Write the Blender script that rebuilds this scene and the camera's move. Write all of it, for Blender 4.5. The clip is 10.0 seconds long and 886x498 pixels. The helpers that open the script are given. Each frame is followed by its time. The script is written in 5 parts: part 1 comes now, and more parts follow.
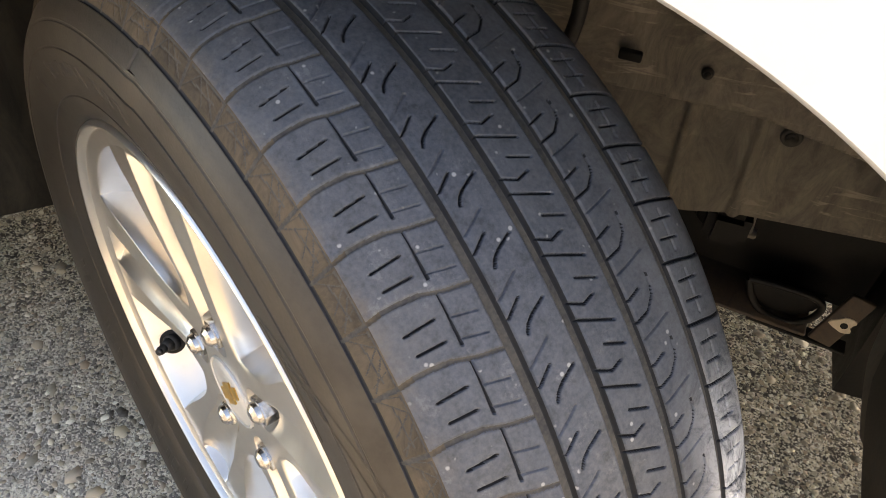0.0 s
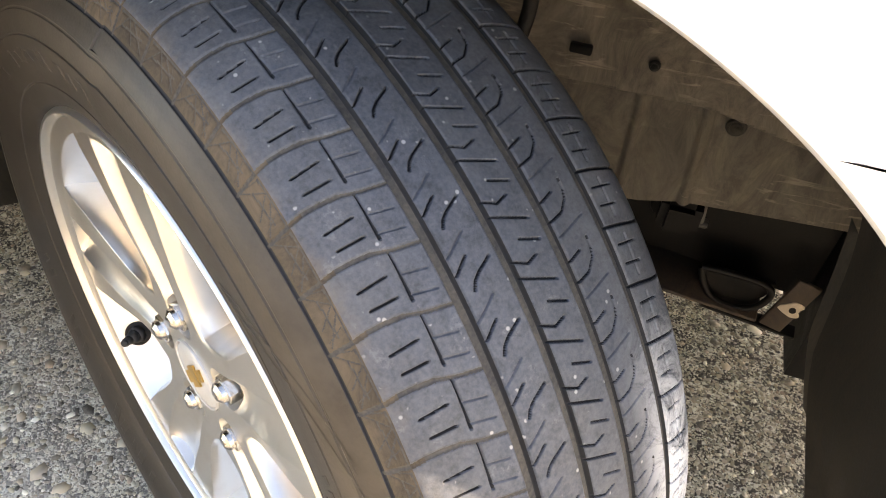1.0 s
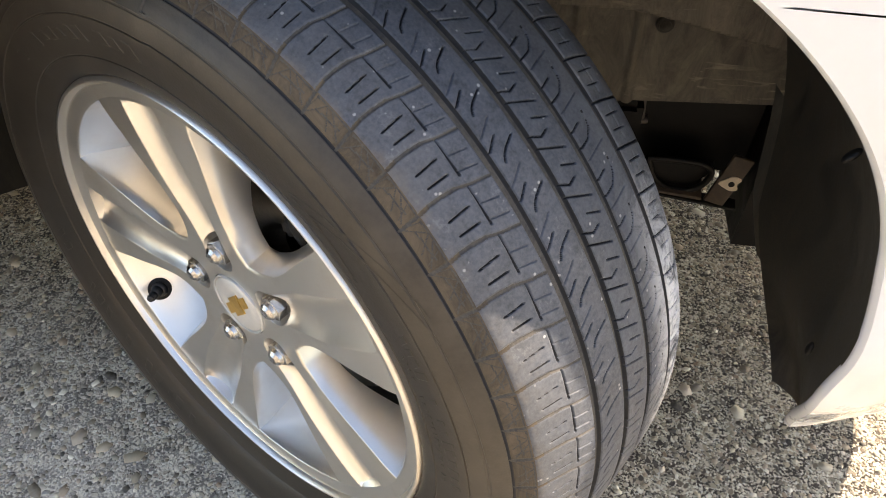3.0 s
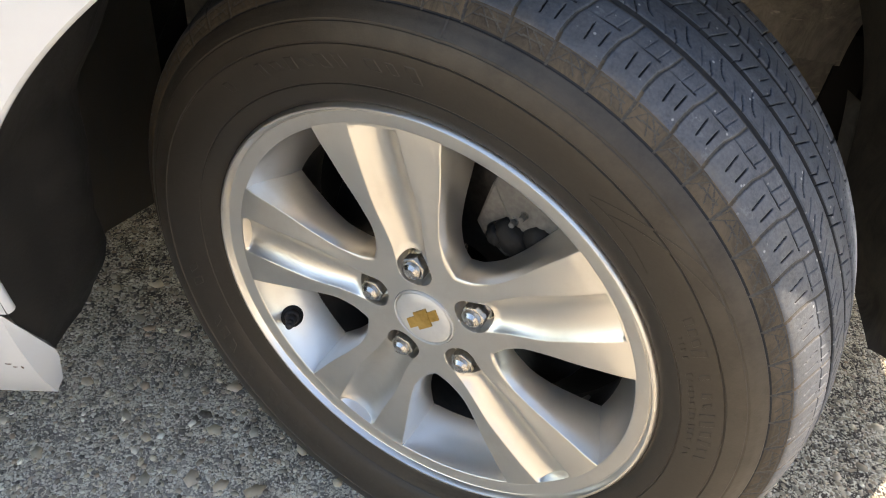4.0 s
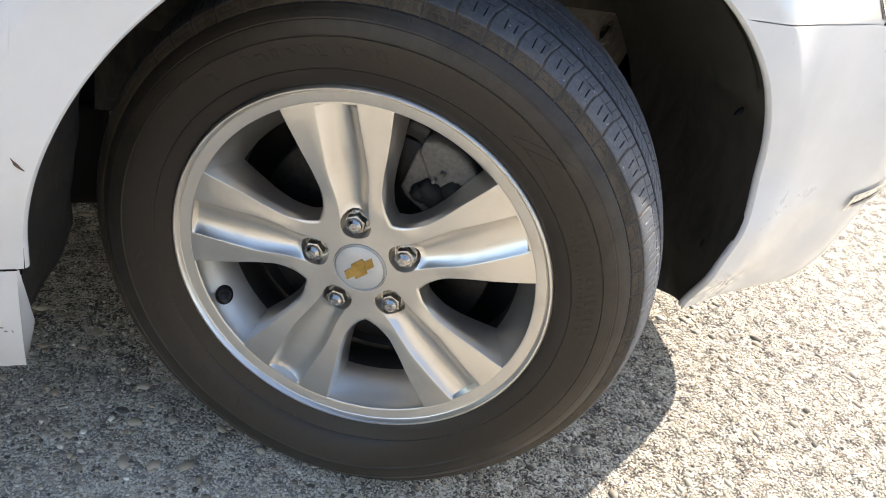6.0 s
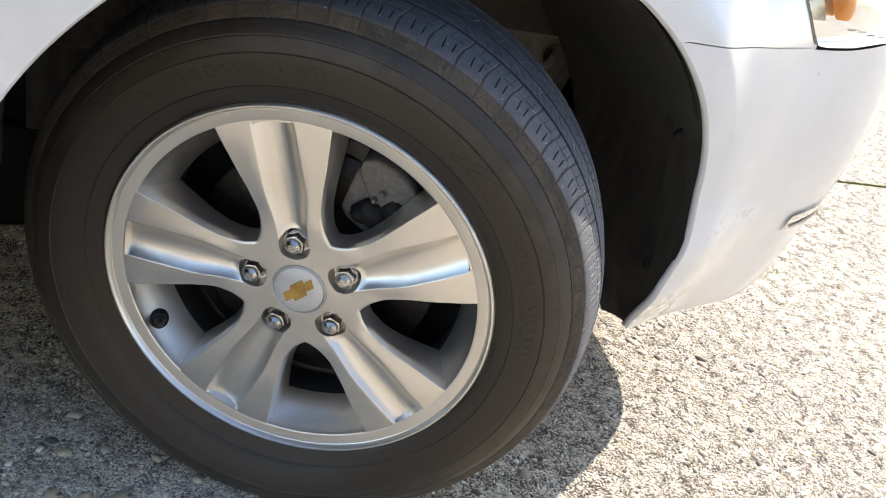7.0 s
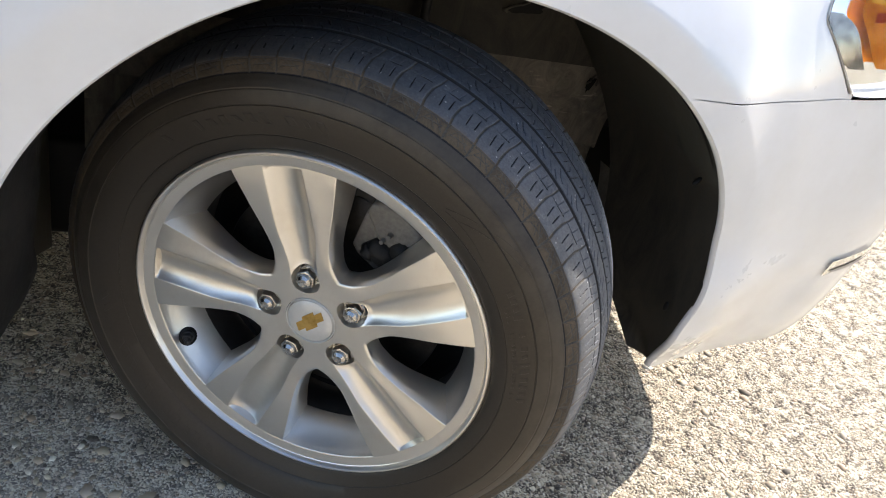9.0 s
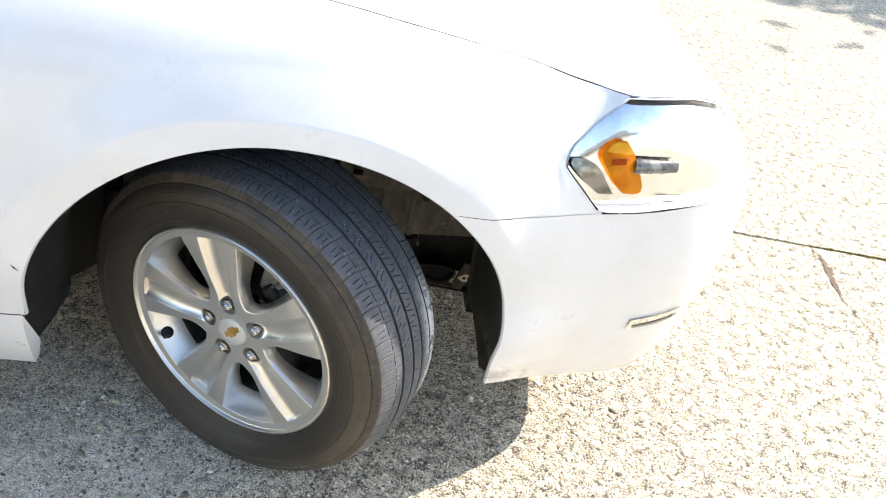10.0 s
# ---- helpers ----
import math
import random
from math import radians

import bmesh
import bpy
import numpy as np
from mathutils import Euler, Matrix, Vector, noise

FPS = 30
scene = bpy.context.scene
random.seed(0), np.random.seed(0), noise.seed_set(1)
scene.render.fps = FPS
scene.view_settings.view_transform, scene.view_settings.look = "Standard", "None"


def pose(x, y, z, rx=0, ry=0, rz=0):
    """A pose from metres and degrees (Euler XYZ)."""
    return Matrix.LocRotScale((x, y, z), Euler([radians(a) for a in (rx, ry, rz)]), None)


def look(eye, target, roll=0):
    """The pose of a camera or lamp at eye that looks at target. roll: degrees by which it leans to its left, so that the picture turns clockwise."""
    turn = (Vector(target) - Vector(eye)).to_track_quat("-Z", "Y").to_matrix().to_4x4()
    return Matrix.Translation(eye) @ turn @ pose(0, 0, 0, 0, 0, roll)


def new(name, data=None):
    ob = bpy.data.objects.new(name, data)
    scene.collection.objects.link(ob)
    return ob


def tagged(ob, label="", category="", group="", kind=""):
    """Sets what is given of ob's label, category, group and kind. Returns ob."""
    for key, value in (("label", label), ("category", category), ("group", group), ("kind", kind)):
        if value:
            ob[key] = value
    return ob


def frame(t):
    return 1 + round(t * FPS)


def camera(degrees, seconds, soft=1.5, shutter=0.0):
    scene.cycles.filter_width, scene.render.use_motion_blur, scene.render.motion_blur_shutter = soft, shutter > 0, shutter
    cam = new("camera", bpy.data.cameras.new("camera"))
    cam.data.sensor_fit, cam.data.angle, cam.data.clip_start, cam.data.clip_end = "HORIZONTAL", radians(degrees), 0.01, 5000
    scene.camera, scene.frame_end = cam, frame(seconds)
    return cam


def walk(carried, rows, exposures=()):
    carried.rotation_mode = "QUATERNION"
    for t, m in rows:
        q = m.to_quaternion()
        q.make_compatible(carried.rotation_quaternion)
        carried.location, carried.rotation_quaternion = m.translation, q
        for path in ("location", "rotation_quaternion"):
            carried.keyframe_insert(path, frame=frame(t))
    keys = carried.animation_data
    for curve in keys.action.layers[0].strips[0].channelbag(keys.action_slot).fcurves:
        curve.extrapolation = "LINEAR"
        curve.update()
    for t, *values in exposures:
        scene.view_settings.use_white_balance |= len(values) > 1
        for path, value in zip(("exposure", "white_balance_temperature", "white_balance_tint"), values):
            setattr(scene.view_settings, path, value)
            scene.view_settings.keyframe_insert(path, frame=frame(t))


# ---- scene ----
cam = camera(57.1, 10.0, soft=1.0)
PATH = [
    (0, (0.246, -0.308, 0.849), (-0.132, 1.074, -0.546), 5.7),
    (0.5, (0.245, -0.311, 0.862), (-0.111, 1.112, -0.497), 6.2),
    (1, (0.265, -0.336, 0.848), (-0.051, 1.089, -0.518), 6.8),
    (1.5, (0.29, -0.36, 0.841), (0.038, 1.045, -0.56), 6.8),
    (2, (0.304, -0.366, 0.845), (0.085, 1.017, -0.583), 5.5),
    (2.2, (0.302, -0.366, 0.846), (0.079, 1.01, -0.588), 4.7),
    (3.3, (0.163, -0.49, 0.9), (0.108, 0.911, -0.526), 3.3),
    (3.5, (0.113, -0.521, 0.913), (0.145, 0.911, -0.483), 5.2),
    (3.7, (0.056, -0.538, 0.88), (0.15, 0.939, -0.465), 6.3),
    (4, (-0.051, -0.504, 0.876), (0.131, 0.956, -0.479), 7.3),
    (4.5, (-0.181, -0.535, 0.882), (0.207, 0.894, -0.462), 7.7),
    (5, (-0.269, -0.668, 0.895), (0.381, 0.777, -0.325), 10.6),
    (5.5, (-0.287, -0.73, 0.89), (0.462, 0.786, -0.179), 14.1),
    (5.7, (-0.286, -0.725, 0.877), (0.478, 0.784, -0.191), 14.9),
    (6.8, (-0.266, -0.725, 0.843), (0.605, 0.759, -0.177), 16.5),
    (7, (-0.263, -0.725, 0.852), (0.626, 0.772, -0.131), 16.7),
    (7.5, (-0.257, -0.71, 0.875), (0.675, 0.804, -0.041), 17.8),
    (8, (-0.247, -0.703, 0.873), (0.696, 0.807, -0.04), 18.2),
    (8.5, (-0.248, -0.719, 0.879), (0.591, 0.799, -0.116), 16.6),
    (9, (-0.179, -0.74, 0.947), (0.492, 0.807, -0.128), 15.8),
    (9.5, (-0.073, -0.906, 1.17), (0.426, 0.652, 0.02), 15.2),
    (10, (0.081, -1.138, 1.406), (0.459, 0.443, 0.241), 14.7),
]
EXPOSURES = [(0.0, 2.19, 8500, 18), (0.5, 2.55, 8100, 18), (1.0, 2.59, 8400, 18), (1.5, 2.29, 8700, 18), (2.0, 2.22, 8300, 18), (3.5, 1.76, 7700, 15), (4.0, 1.78, 7400, 14), (4.5, 1.87, 7100, 13), (5.0, 1.87, 6750, 13), (5.5, 1.53, 6650, 12), (7.0, 1.24, 6600, 13), (7.5, 1.31, 6850, 12), (8.0, 1.27, 6850, 12), (8.5, 1.05, 6800, 12), (9.0, 1.22, 6800, 13), (9.5, 1.61, 6850, 10), (10.0, 1.67, 6850, 10)]
walk(cam, [(t, look(eye, target, roll)) for t, eye, target, roll in PATH], EXPOSURES)

# ---- light ----
SUN_AZ, SUN_EL = 22.6, 34.6          # degrees from +x towards +y, and above the ground
sun_way = Vector((math.cos(radians(SUN_AZ)) * math.cos(radians(SUN_EL)), math.sin(radians(SUN_AZ)) * math.cos(radians(SUN_EL)), math.sin(radians(SUN_EL))))
sun = new("sun", bpy.data.lights.new("sun", "SUN"))
sun.data.energy, sun.data.angle, sun.data.color = 4.1, radians(0.53), (1.0, 0.95, 0.88)
sun.matrix_world = look(sun_way * 20, (0, 0, 0))
world = bpy.data.worlds.new("sky")
scene.world = world
world.use_nodes = True
wn = world.node_tree
sky = wn.nodes.new("ShaderNodeTexSky")
sky.sky_type, sky.sun_disc = "NISHITA", False
sky.sun_elevation, sky.sun_rotation = radians(SUN_EL), radians(90.0 - SUN_AZ)
wn.links.new(sky.outputs[0], wn.nodes["Background"].inputs[0])
wn.nodes["Background"].inputs[1].default_value = 0.15


# ---- materials ----
def node_mat(name):
    m = bpy.data.materials.new(name)
    m.use_nodes = True
    nt = m.node_tree
    return m, nt, nt.nodes["Principled BSDF"]


def add(nt, kind, **inputs):
    n = nt.nodes.new(kind)
    for k, v in inputs.items():
        n.inputs[k.replace("_", " ")].default_value = v
    return n


def ramp(nt, fac, *stops):
    r = nt.nodes.new("ShaderNodeValToRGB")
    nt.links.new(fac, r.inputs[0])
    e = r.color_ramp.elements
    e[0].position, e[0].color = stops[0][0], (*stops[0][1], 1)
    e[1].position, e[1].color = stops[-1][0], (*stops[-1][1], 1)
    for p, c in stops[1:-1]:
        x = e.new(p)
        x.color = (*c, 1)
    return r.outputs[0]


def coords(nt):
    return nt.nodes.new("ShaderNodeTexCoord").outputs["Object"]


def surface(name, dark, light, rough=0.5, metal=0.0, scale=12.0, fine=220.0, bump=0.1, distance=0.001, spread=0.1, coat=0.0, spec=0.5):
    """A surface whose colour drifts between two tones at a large and a fine scale, with fine relief and uneven gloss."""
    m, nt, b = node_mat(name)
    co = coords(nt)
    big = add(nt, "ShaderNodeTexNoise", Scale=scale, Detail=6.0, Roughness=0.62)
    small = add(nt, "ShaderNodeTexNoise", Scale=fine, Detail=3.0)
    for n in (big, small):
        nt.links.new(co, n.inputs["Vector"])
    mix = nt.nodes.new("ShaderNodeMath")
    mix.operation = "MULTIPLY_ADD"
    mix.inputs[1].default_value = 0.35
    nt.links.new(small.outputs[0], mix.inputs[0])
    half = nt.nodes.new("ShaderNodeMath")
    half.operation = "MULTIPLY"
    half.inputs[1].default_value = 0.65
    nt.links.new(big.outputs[0], half.inputs[0])
    nt.links.new(half.outputs[0], mix.inputs[2])
    nt.links.new(ramp(nt, mix.outputs[0], (0.36, dark), (0.64, light)), b.inputs["Base Color"])
    r = nt.nodes.new("ShaderNodeMapRange")
    r.inputs["From Min"].default_value, r.inputs["From Max"].default_value = 0.3, 0.7
    r.inputs["To Min"].default_value, r.inputs["To Max"].default_value = max(0.02, rough - spread), min(1.0, rough + spread)
    nt.links.new(big.outputs[0], r.inputs[0])
    nt.links.new(r.outputs[0], b.inputs["Roughness"])
    b.inputs["Metallic"].default_value = metal
    b.inputs["Coat Weight"].default_value = coat
    b.inputs["Coat Roughness"].default_value = 0.03
    b.inputs["Specular IOR Level"].default_value = spec
    if bump:
        bp = add(nt, "ShaderNodeBump", Strength=bump, Distance=distance)
        nt.links.new(small.outputs[0], bp.inputs["Height"])
        nt.links.new(bp.outputs[0], b.inputs["Normal"])
    return m


def link_mix(nt, fac, a, b):
    """Mixes two colours, which may be sockets or plain colours."""
    n = nt.nodes.new("ShaderNodeMix")
    n.data_type = "RGBA"
    for socket, v in ((n.inputs[0], fac), (n.inputs[6], a), (n.inputs[7], b)):
        if isinstance(v, bpy.types.NodeSocket):
            nt.links.new(v, socket)
        else:
            socket.default_value = v if isinstance(v, float) else (*v, 1)
    return n.outputs[2]


def math_node(nt, op, a, b=0.0, c=0.0):
    n = nt.nodes.new("ShaderNodeMath")
    n.operation = op
    for socket, v in zip(n.inputs, (a, b, c)):
        if isinstance(v, bpy.types.NodeSocket):
            nt.links.new(v, socket)
        else:
            socket.default_value = v
    return n.outputs[0]


def noise_of(nt, co, scale, detail=4.0, rough=0.55, distortion=0.0):
    n = add(nt, "ShaderNodeTexNoise", Scale=scale, Detail=detail, Roughness=rough, Distortion=distortion)
    nt.links.new(co, n.inputs["Vector"])
    return n.outputs[0]


def span(nt, v, lo, hi, to_lo=0.0, to_hi=1.0):
    n = nt.nodes.new("ShaderNodeMapRange")
    nt.links.new(v, n.inputs[0])
    for k, x in (("From Min", lo), ("From Max", hi), ("To Min", to_lo), ("To Max", to_hi)):
        n.inputs[k].default_value = x
    return n.outputs[0]


def white_paint():
    """Clear-coated white with a film of dust and a few faint scuffs."""
    m, nt, b = node_mat("white_paint")
    co = coords(nt)
    dust = span(nt, noise_of(nt, co, 5.0, 7.0, 0.65), 0.35, 0.75)
    col = link_mix(nt, dust, (0.73, 0.73, 0.73), (0.65, 0.64, 0.62))
    scuff = span(nt, noise_of(nt, co, 38.0, 3.0, 0.5, 1.5), 0.76, 0.80, 0.0, 0.12)
    nt.links.new(link_mix(nt, scuff, col, (0.45, 0.43, 0.40)), b.inputs["Base Color"])
    nt.links.new(span(nt, dust, 0.0, 1.0, 0.25, 0.4), b.inputs["Roughness"])
    b.inputs["Coat Weight"].default_value = 1.0
    nt.links.new(span(nt, dust, 0.0, 1.0, 0.012, 0.05), b.inputs["Coat Roughness"])
    bp = add(nt, "ShaderNodeBump", Strength=0.03, Distance=0.001)
    nt.links.new(noise_of(nt, co, 350.0, 2.0), bp.inputs["Height"])
    nt.links.new(bp.outputs[0], b.inputs["Coat Normal"])
    return m


def tread_rubber():
    """Grey worn rubber with pale grit specks, and chalky scuffs towards the inner shoulder."""
    m, nt, b = node_mat("tread_rubber")
    co = coords(nt)
    cloud = span(nt, noise_of(nt, co, 26.0, 6.0, 0.7), 0.3, 0.7)
    fine = span(nt, noise_of(nt, co, 420.0, 3.0, 0.6), 0.35, 0.7)
    mottle = span(nt, noise_of(nt, co, 120.0, 5.0, 0.75), 0.36, 0.66)
    col = link_mix(nt, cloud, (0.010, 0.0135, 0.020), (0.041, 0.049, 0.063))
    col = link_mix(nt, math_node(nt, "MULTIPLY", mottle, 0.55), col, (0.088, 0.100, 0.120))
    col = link_mix(nt, math_node(nt, "MULTIPLY", fine, 0.30), col, (0.145, 0.15, 0.158))
    v = add(nt, "ShaderNodeTexVoronoi", Scale=150.0, Randomness=1.0)
    nt.links.new(co, v.inputs["Vector"])
    keep = span(nt, noise_of(nt, co, 90.0, 2.0), 0.56, 0.62)
    speck = math_node(nt, "MULTIPLY", span(nt, v.outputs["Distance"], 0.20, 0.12), keep)
    col = link_mix(nt, math_node(nt, "MULTIPLY", speck, 0.75), col, (0.42, 0.41, 0.39))
    xyz = nt.nodes.new("ShaderNodeSeparateXYZ")
    nt.links.new(co, xyz.inputs[0])
    tan = math_node(nt, "MULTIPLY", span(nt, xyz.outputs[1], 0.013, 0.007), span(nt, noise_of(nt, co, 70.0, 5.0, 0.7), 0.45, 0.70))
    col = link_mix(nt, math_node(nt, "MULTIPLY", tan, 0.55), col, (0.13, 0.100, 0.066))
    bleach = math_node(nt, "MULTIPLY", span(nt, xyz.outputs[1], 0.050, 0.006), span(nt, noise_of(nt, co, 22.0, 6.0, 0.7), 0.30, 0.62))
    col = link_mix(nt, math_node(nt, "MULTIPLY", bleach, 0.30), col, (0.17, 0.155, 0.13))
    splash = math_node(nt, "MULTIPLY", span(nt, noise_of(nt, co, 45.0, 2.0), 0.62, 0.66), span(nt, noise_of(nt, co, 330.0, 3.0, 0.7), 0.50, 0.62))
    col = link_mix(nt, math_node(nt, "MULTIPLY", splash, 0.10), col, (0.42, 0.42, 0.42))
    haze = math_node(nt, "MULTIPLY", span(nt, xyz.outputs[1], 0.070, 0.150), span(nt, noise_of(nt, co, 18.0, 6.0, 0.7), 0.30, 0.60))
    col = link_mix(nt, math_node(nt, "MULTIPLY", haze, 0.28), col, (0.150, 0.148, 0.146))
    inner = span(nt, xyz.outputs[1], 0.128, 0.160)
    low = span(nt, xyz.outputs[2], 0.215, 0.135, 0.06, 1.0)
    rub = span(nt, noise_of(nt, co, 30.0, 8.0, 0.82, 0.8), 0.40, 0.54)
    chalk = math_node(nt, "MULTIPLY", inner, math_node(nt, "MULTIPLY", low, rub))
    col = link_mix(nt, math_node(nt, "MULTIPLY", chalk, 0.95), col, (0.78, 0.77, 0.75))
    nt.links.new(col, b.inputs["Base Color"])
    nt.links.new(span(nt, cloud, 0.0, 1.0, 0.53, 0.74), b.inputs["Roughness"])
    b.inputs["Specular IOR Level"].default_value = 0.52
    bp = add(nt, "ShaderNodeBump", Strength=0.35, Distance=0.0006)
    nt.links.new(noise_of(nt, co, 700.0, 4.0, 0.7), bp.inputs["Height"])
    nt.links.new(bp.outputs[0], b.inputs["Normal"])
    return m


def sidewall_rubber():
    """Black rubber under a matte film of brown road dust, wiped thinner in soft arcs."""
    m, nt, b = node_mat("sidewall_rubber")
    co = coords(nt)
    xyz = nt.nodes.new("ShaderNodeSeparateXYZ")
    nt.links.new(co, xyz.inputs[0])
    r = math_node(nt, "SQRT", math_node(nt, "ADD", math_node(nt, "MULTIPLY", xyz.outputs[0], xyz.outputs[0]), math_node(nt, "MULTIPLY", xyz.outputs[2], xyz.outputs[2])))
    ringed = nt.nodes.new("ShaderNodeCombineXYZ")
    nt.links.new(math_node(nt, "MULTIPLY", r, 9.0), ringed.inputs[0])
    nt.links.new(math_node(nt, "ARCTAN2", xyz.outputs[2], xyz.outputs[0]), ringed.inputs[1])
    wipe = noise_of(nt, ringed.outputs[0], 3.2, 5.0, 0.6)
    cloud = math_node(nt, "ADD", math_node(nt, "MULTIPLY", noise_of(nt, co, 11.0, 6.0, 0.65), 0.6), math_node(nt, "MULTIPLY", wipe, 0.4))
    dust = span(nt, cloud, 0.36, 0.66)
    col = link_mix(nt, dust, (0.0055, 0.0051, 0.0047), (0.0125, 0.0110, 0.0090))
    film = math_node(nt, "MULTIPLY", span(nt, r, 0.2690, 0.2900), span(nt, noise_of(nt, co, 30.0, 5.0, 0.7), 0.2, 0.6))
    col = link_mix(nt, math_node(nt, "MULTIPLY", film, 0.50), col, (0.070, 0.058, 0.043))
    fine = span(nt, noise_of(nt, co, 240.0, 4.0, 0.7), 0.42, 0.70, 0.0, 0.22)
    col = link_mix(nt, fine, col, (0.036, 0.031, 0.025))
    nt.links.new(col, b.inputs["Base Color"])
    nt.links.new(span(nt, dust, 0.0, 1.0, 0.42, 0.57), b.inputs["Roughness"])
    b.inputs["Specular IOR Level"].default_value = 0.62
    b.inputs["Specular Tint"].default_value = (1.0, 0.90, 0.79, 1)
    b.inputs["Sheen Weight"].default_value = 0.05
    b.inputs["Sheen Roughness"].default_value = 0.45
    b.inputs["Sheen Tint"].default_value = (0.95, 0.78, 0.60, 1)
    bp = add(nt, "ShaderNodeBump", Strength=0.3, Distance=0.0005)
    nt.links.new(noise_of(nt, co, 500.0, 3.0), bp.inputs["Height"])
    nt.links.new(bp.outputs[0], b.inputs["Normal"])
    return m


def alloy_paint():
    """Silver wheel paint: fine metallic flake, brown brake dust in patches."""
    m, nt, b = node_mat("silver_alloy")
    co = coords(nt)
    film = span(nt, noise_of(nt, co, 16.0, 7.0, 0.7), 0.50, 0.82)
    col = link_mix(nt, math_node(nt, "MULTIPLY", film, 0.28), (0.76, 0.725, 0.665), (0.46, 0.37, 0.27))
    nt.links.new(col, b.inputs["Base Color"])
    b.inputs["Metallic"].default_value = 0.95
    nt.links.new(span(nt, film, 0.0, 1.0, 0.32, 0.44), b.inputs["Roughness"])
    b.inputs["Coat Weight"].default_value = 0.35
    b.inputs["Coat Roughness"].default_value = 0.12
    bp = add(nt, "ShaderNodeBump", Strength=0.04, Distance=0.0004)
    nt.links.new(noise_of(nt, co, 1400.0, 2.0), bp.inputs["Height"])
    nt.links.new(bp.outputs[0], b.inputs["Normal"])
    return m


STONES = ((0.0, (0.025, 0.020, 0.016)), (0.14, (0.085, 0.068, 0.054)), (0.30, (0.27, 0.215, 0.145)), (0.46, (0.56, 0.475, 0.325)), (0.58, (0.20, 0.175, 0.135)), (0.72, (0.74, 0.65, 0.475)), (0.84, (0.34, 0.235, 0.150)), (1.0, (0.95, 0.90, 0.74)))


def aggregate_concrete():
    """Worn concrete with its stones laid bare."""
    m, nt, b = node_mat("aggregate_concrete")
    co = coords(nt)
    mortar = link_mix(nt, span(nt, noise_of(nt, co, 130.0, 6.0, 0.75), 0.34, 0.66), (0.33, 0.285, 0.195), (0.97, 0.89, 0.69))
    grit = add(nt, "ShaderNodeTexVoronoi", Scale=360.0, Randomness=1.0)
    nt.links.new(co, grit.inputs["Vector"])
    grain = nt.nodes.new("ShaderNodeSeparateColor")
    nt.links.new(grit.outputs["Color"], grain.inputs[0])
    sand = ramp(nt, grain.outputs[0], (0.0, (0.05, 0.037, 0.026)), (0.3, (0.52, 0.445, 0.305)), (0.65, (0.92, 0.82, 0.61)), (1.0, (1.0, 0.97, 0.84)))
    mortar = link_mix(nt, 0.55, mortar, sand)
    clump = noise_of(nt, co, 34.0, 4.0, 0.6)
    # Dark specks put the dirt and shade of small crevices into the colour.
    pit_shade = math_node(nt, "ADD", noise_of(nt, co, 300.0, 4.0, 0.65), math_node(nt, "MULTIPLY", math_node(nt, "SUBTRACT", clump, 0.5), 0.5))
    pit_shade = span(nt, pit_shade, 0.512, 0.462)
    mortar = link_mix(nt, pit_shade, mortar, (0.040, 0.030, 0.022))
    stains = span(nt, noise_of(nt, co, 1.7, 6.0, 0.6), 0.35, 0.7)
    v = add(nt, "ShaderNodeTexVoronoi", Scale=135.0, Randomness=1.0)
    warp = nt.nodes.new("ShaderNodeVectorMath")
    warp.operation = "MULTIPLY_ADD"
    nn = add(nt, "ShaderNodeTexNoise", Scale=70.0)
    nt.links.new(co, nn.inputs["Vector"])
    nt.links.new(nn.outputs["Color"], warp.inputs[0])
    warp.inputs[1].default_value = (0.012, 0.012, 0.012)
    nt.links.new(co, warp.inputs[2])
    nt.links.new(warp.outputs[0], v.inputs["Vector"])
    pick = nt.nodes.new("ShaderNodeSeparateColor")
    nt.links.new(v.outputs["Color"], pick.inputs[0])
    stone = ramp(nt, pick.outputs[0], *STONES)
    core = math_node(nt, "MULTIPLY", span(nt, v.outputs["Distance"], 0.52, 0.40), span(nt, pick.outputs[1], 0.34, 0.36))
    col = link_mix(nt, core, mortar, stone)
    col = link_mix(nt, math_node(nt, "MULTIPLY", stains, 0.20), col, (0.17, 0.13, 0.09))
    # Pale round patch behind the wheel: extra light painted into the concrete.
    gap = nt.nodes.new("ShaderNodeVectorMath")
    gap.operation = "DISTANCE"
    nt.links.new(co, gap.inputs[0])
    gap.inputs[1].default_value = (-2.08, -1.38, 0.0)
    lit_patch = math_node(nt, "MULTIPLY", span(nt, gap.outputs["Value"], 0.50, 0.12), span(nt, noise_of(nt, co, 9.0, 6.0, 0.7), 0.25, 0.6))
    col = link_mix(nt, math_node(nt, "MULTIPLY", lit_patch, 0.42), col, (0.86, 0.77, 0.65))
    nt.links.new(col, b.inputs["Base Color"])
    b.inputs["Roughness"].default_value = 0.85
    high = math_node(nt, "ADD", math_node(nt, "MULTIPLY", core, 0.7), math_node(nt, "MULTIPLY", noise_of(nt, co, 240.0, 4.0, 0.7), 0.6))
    bp = add(nt, "ShaderNodeBump", Strength=1.0, Distance=0.003)
    nt.links.new(high, bp.inputs["Height"])
    nt.links.new(bp.outputs[0], b.inputs["Normal"])
    return m


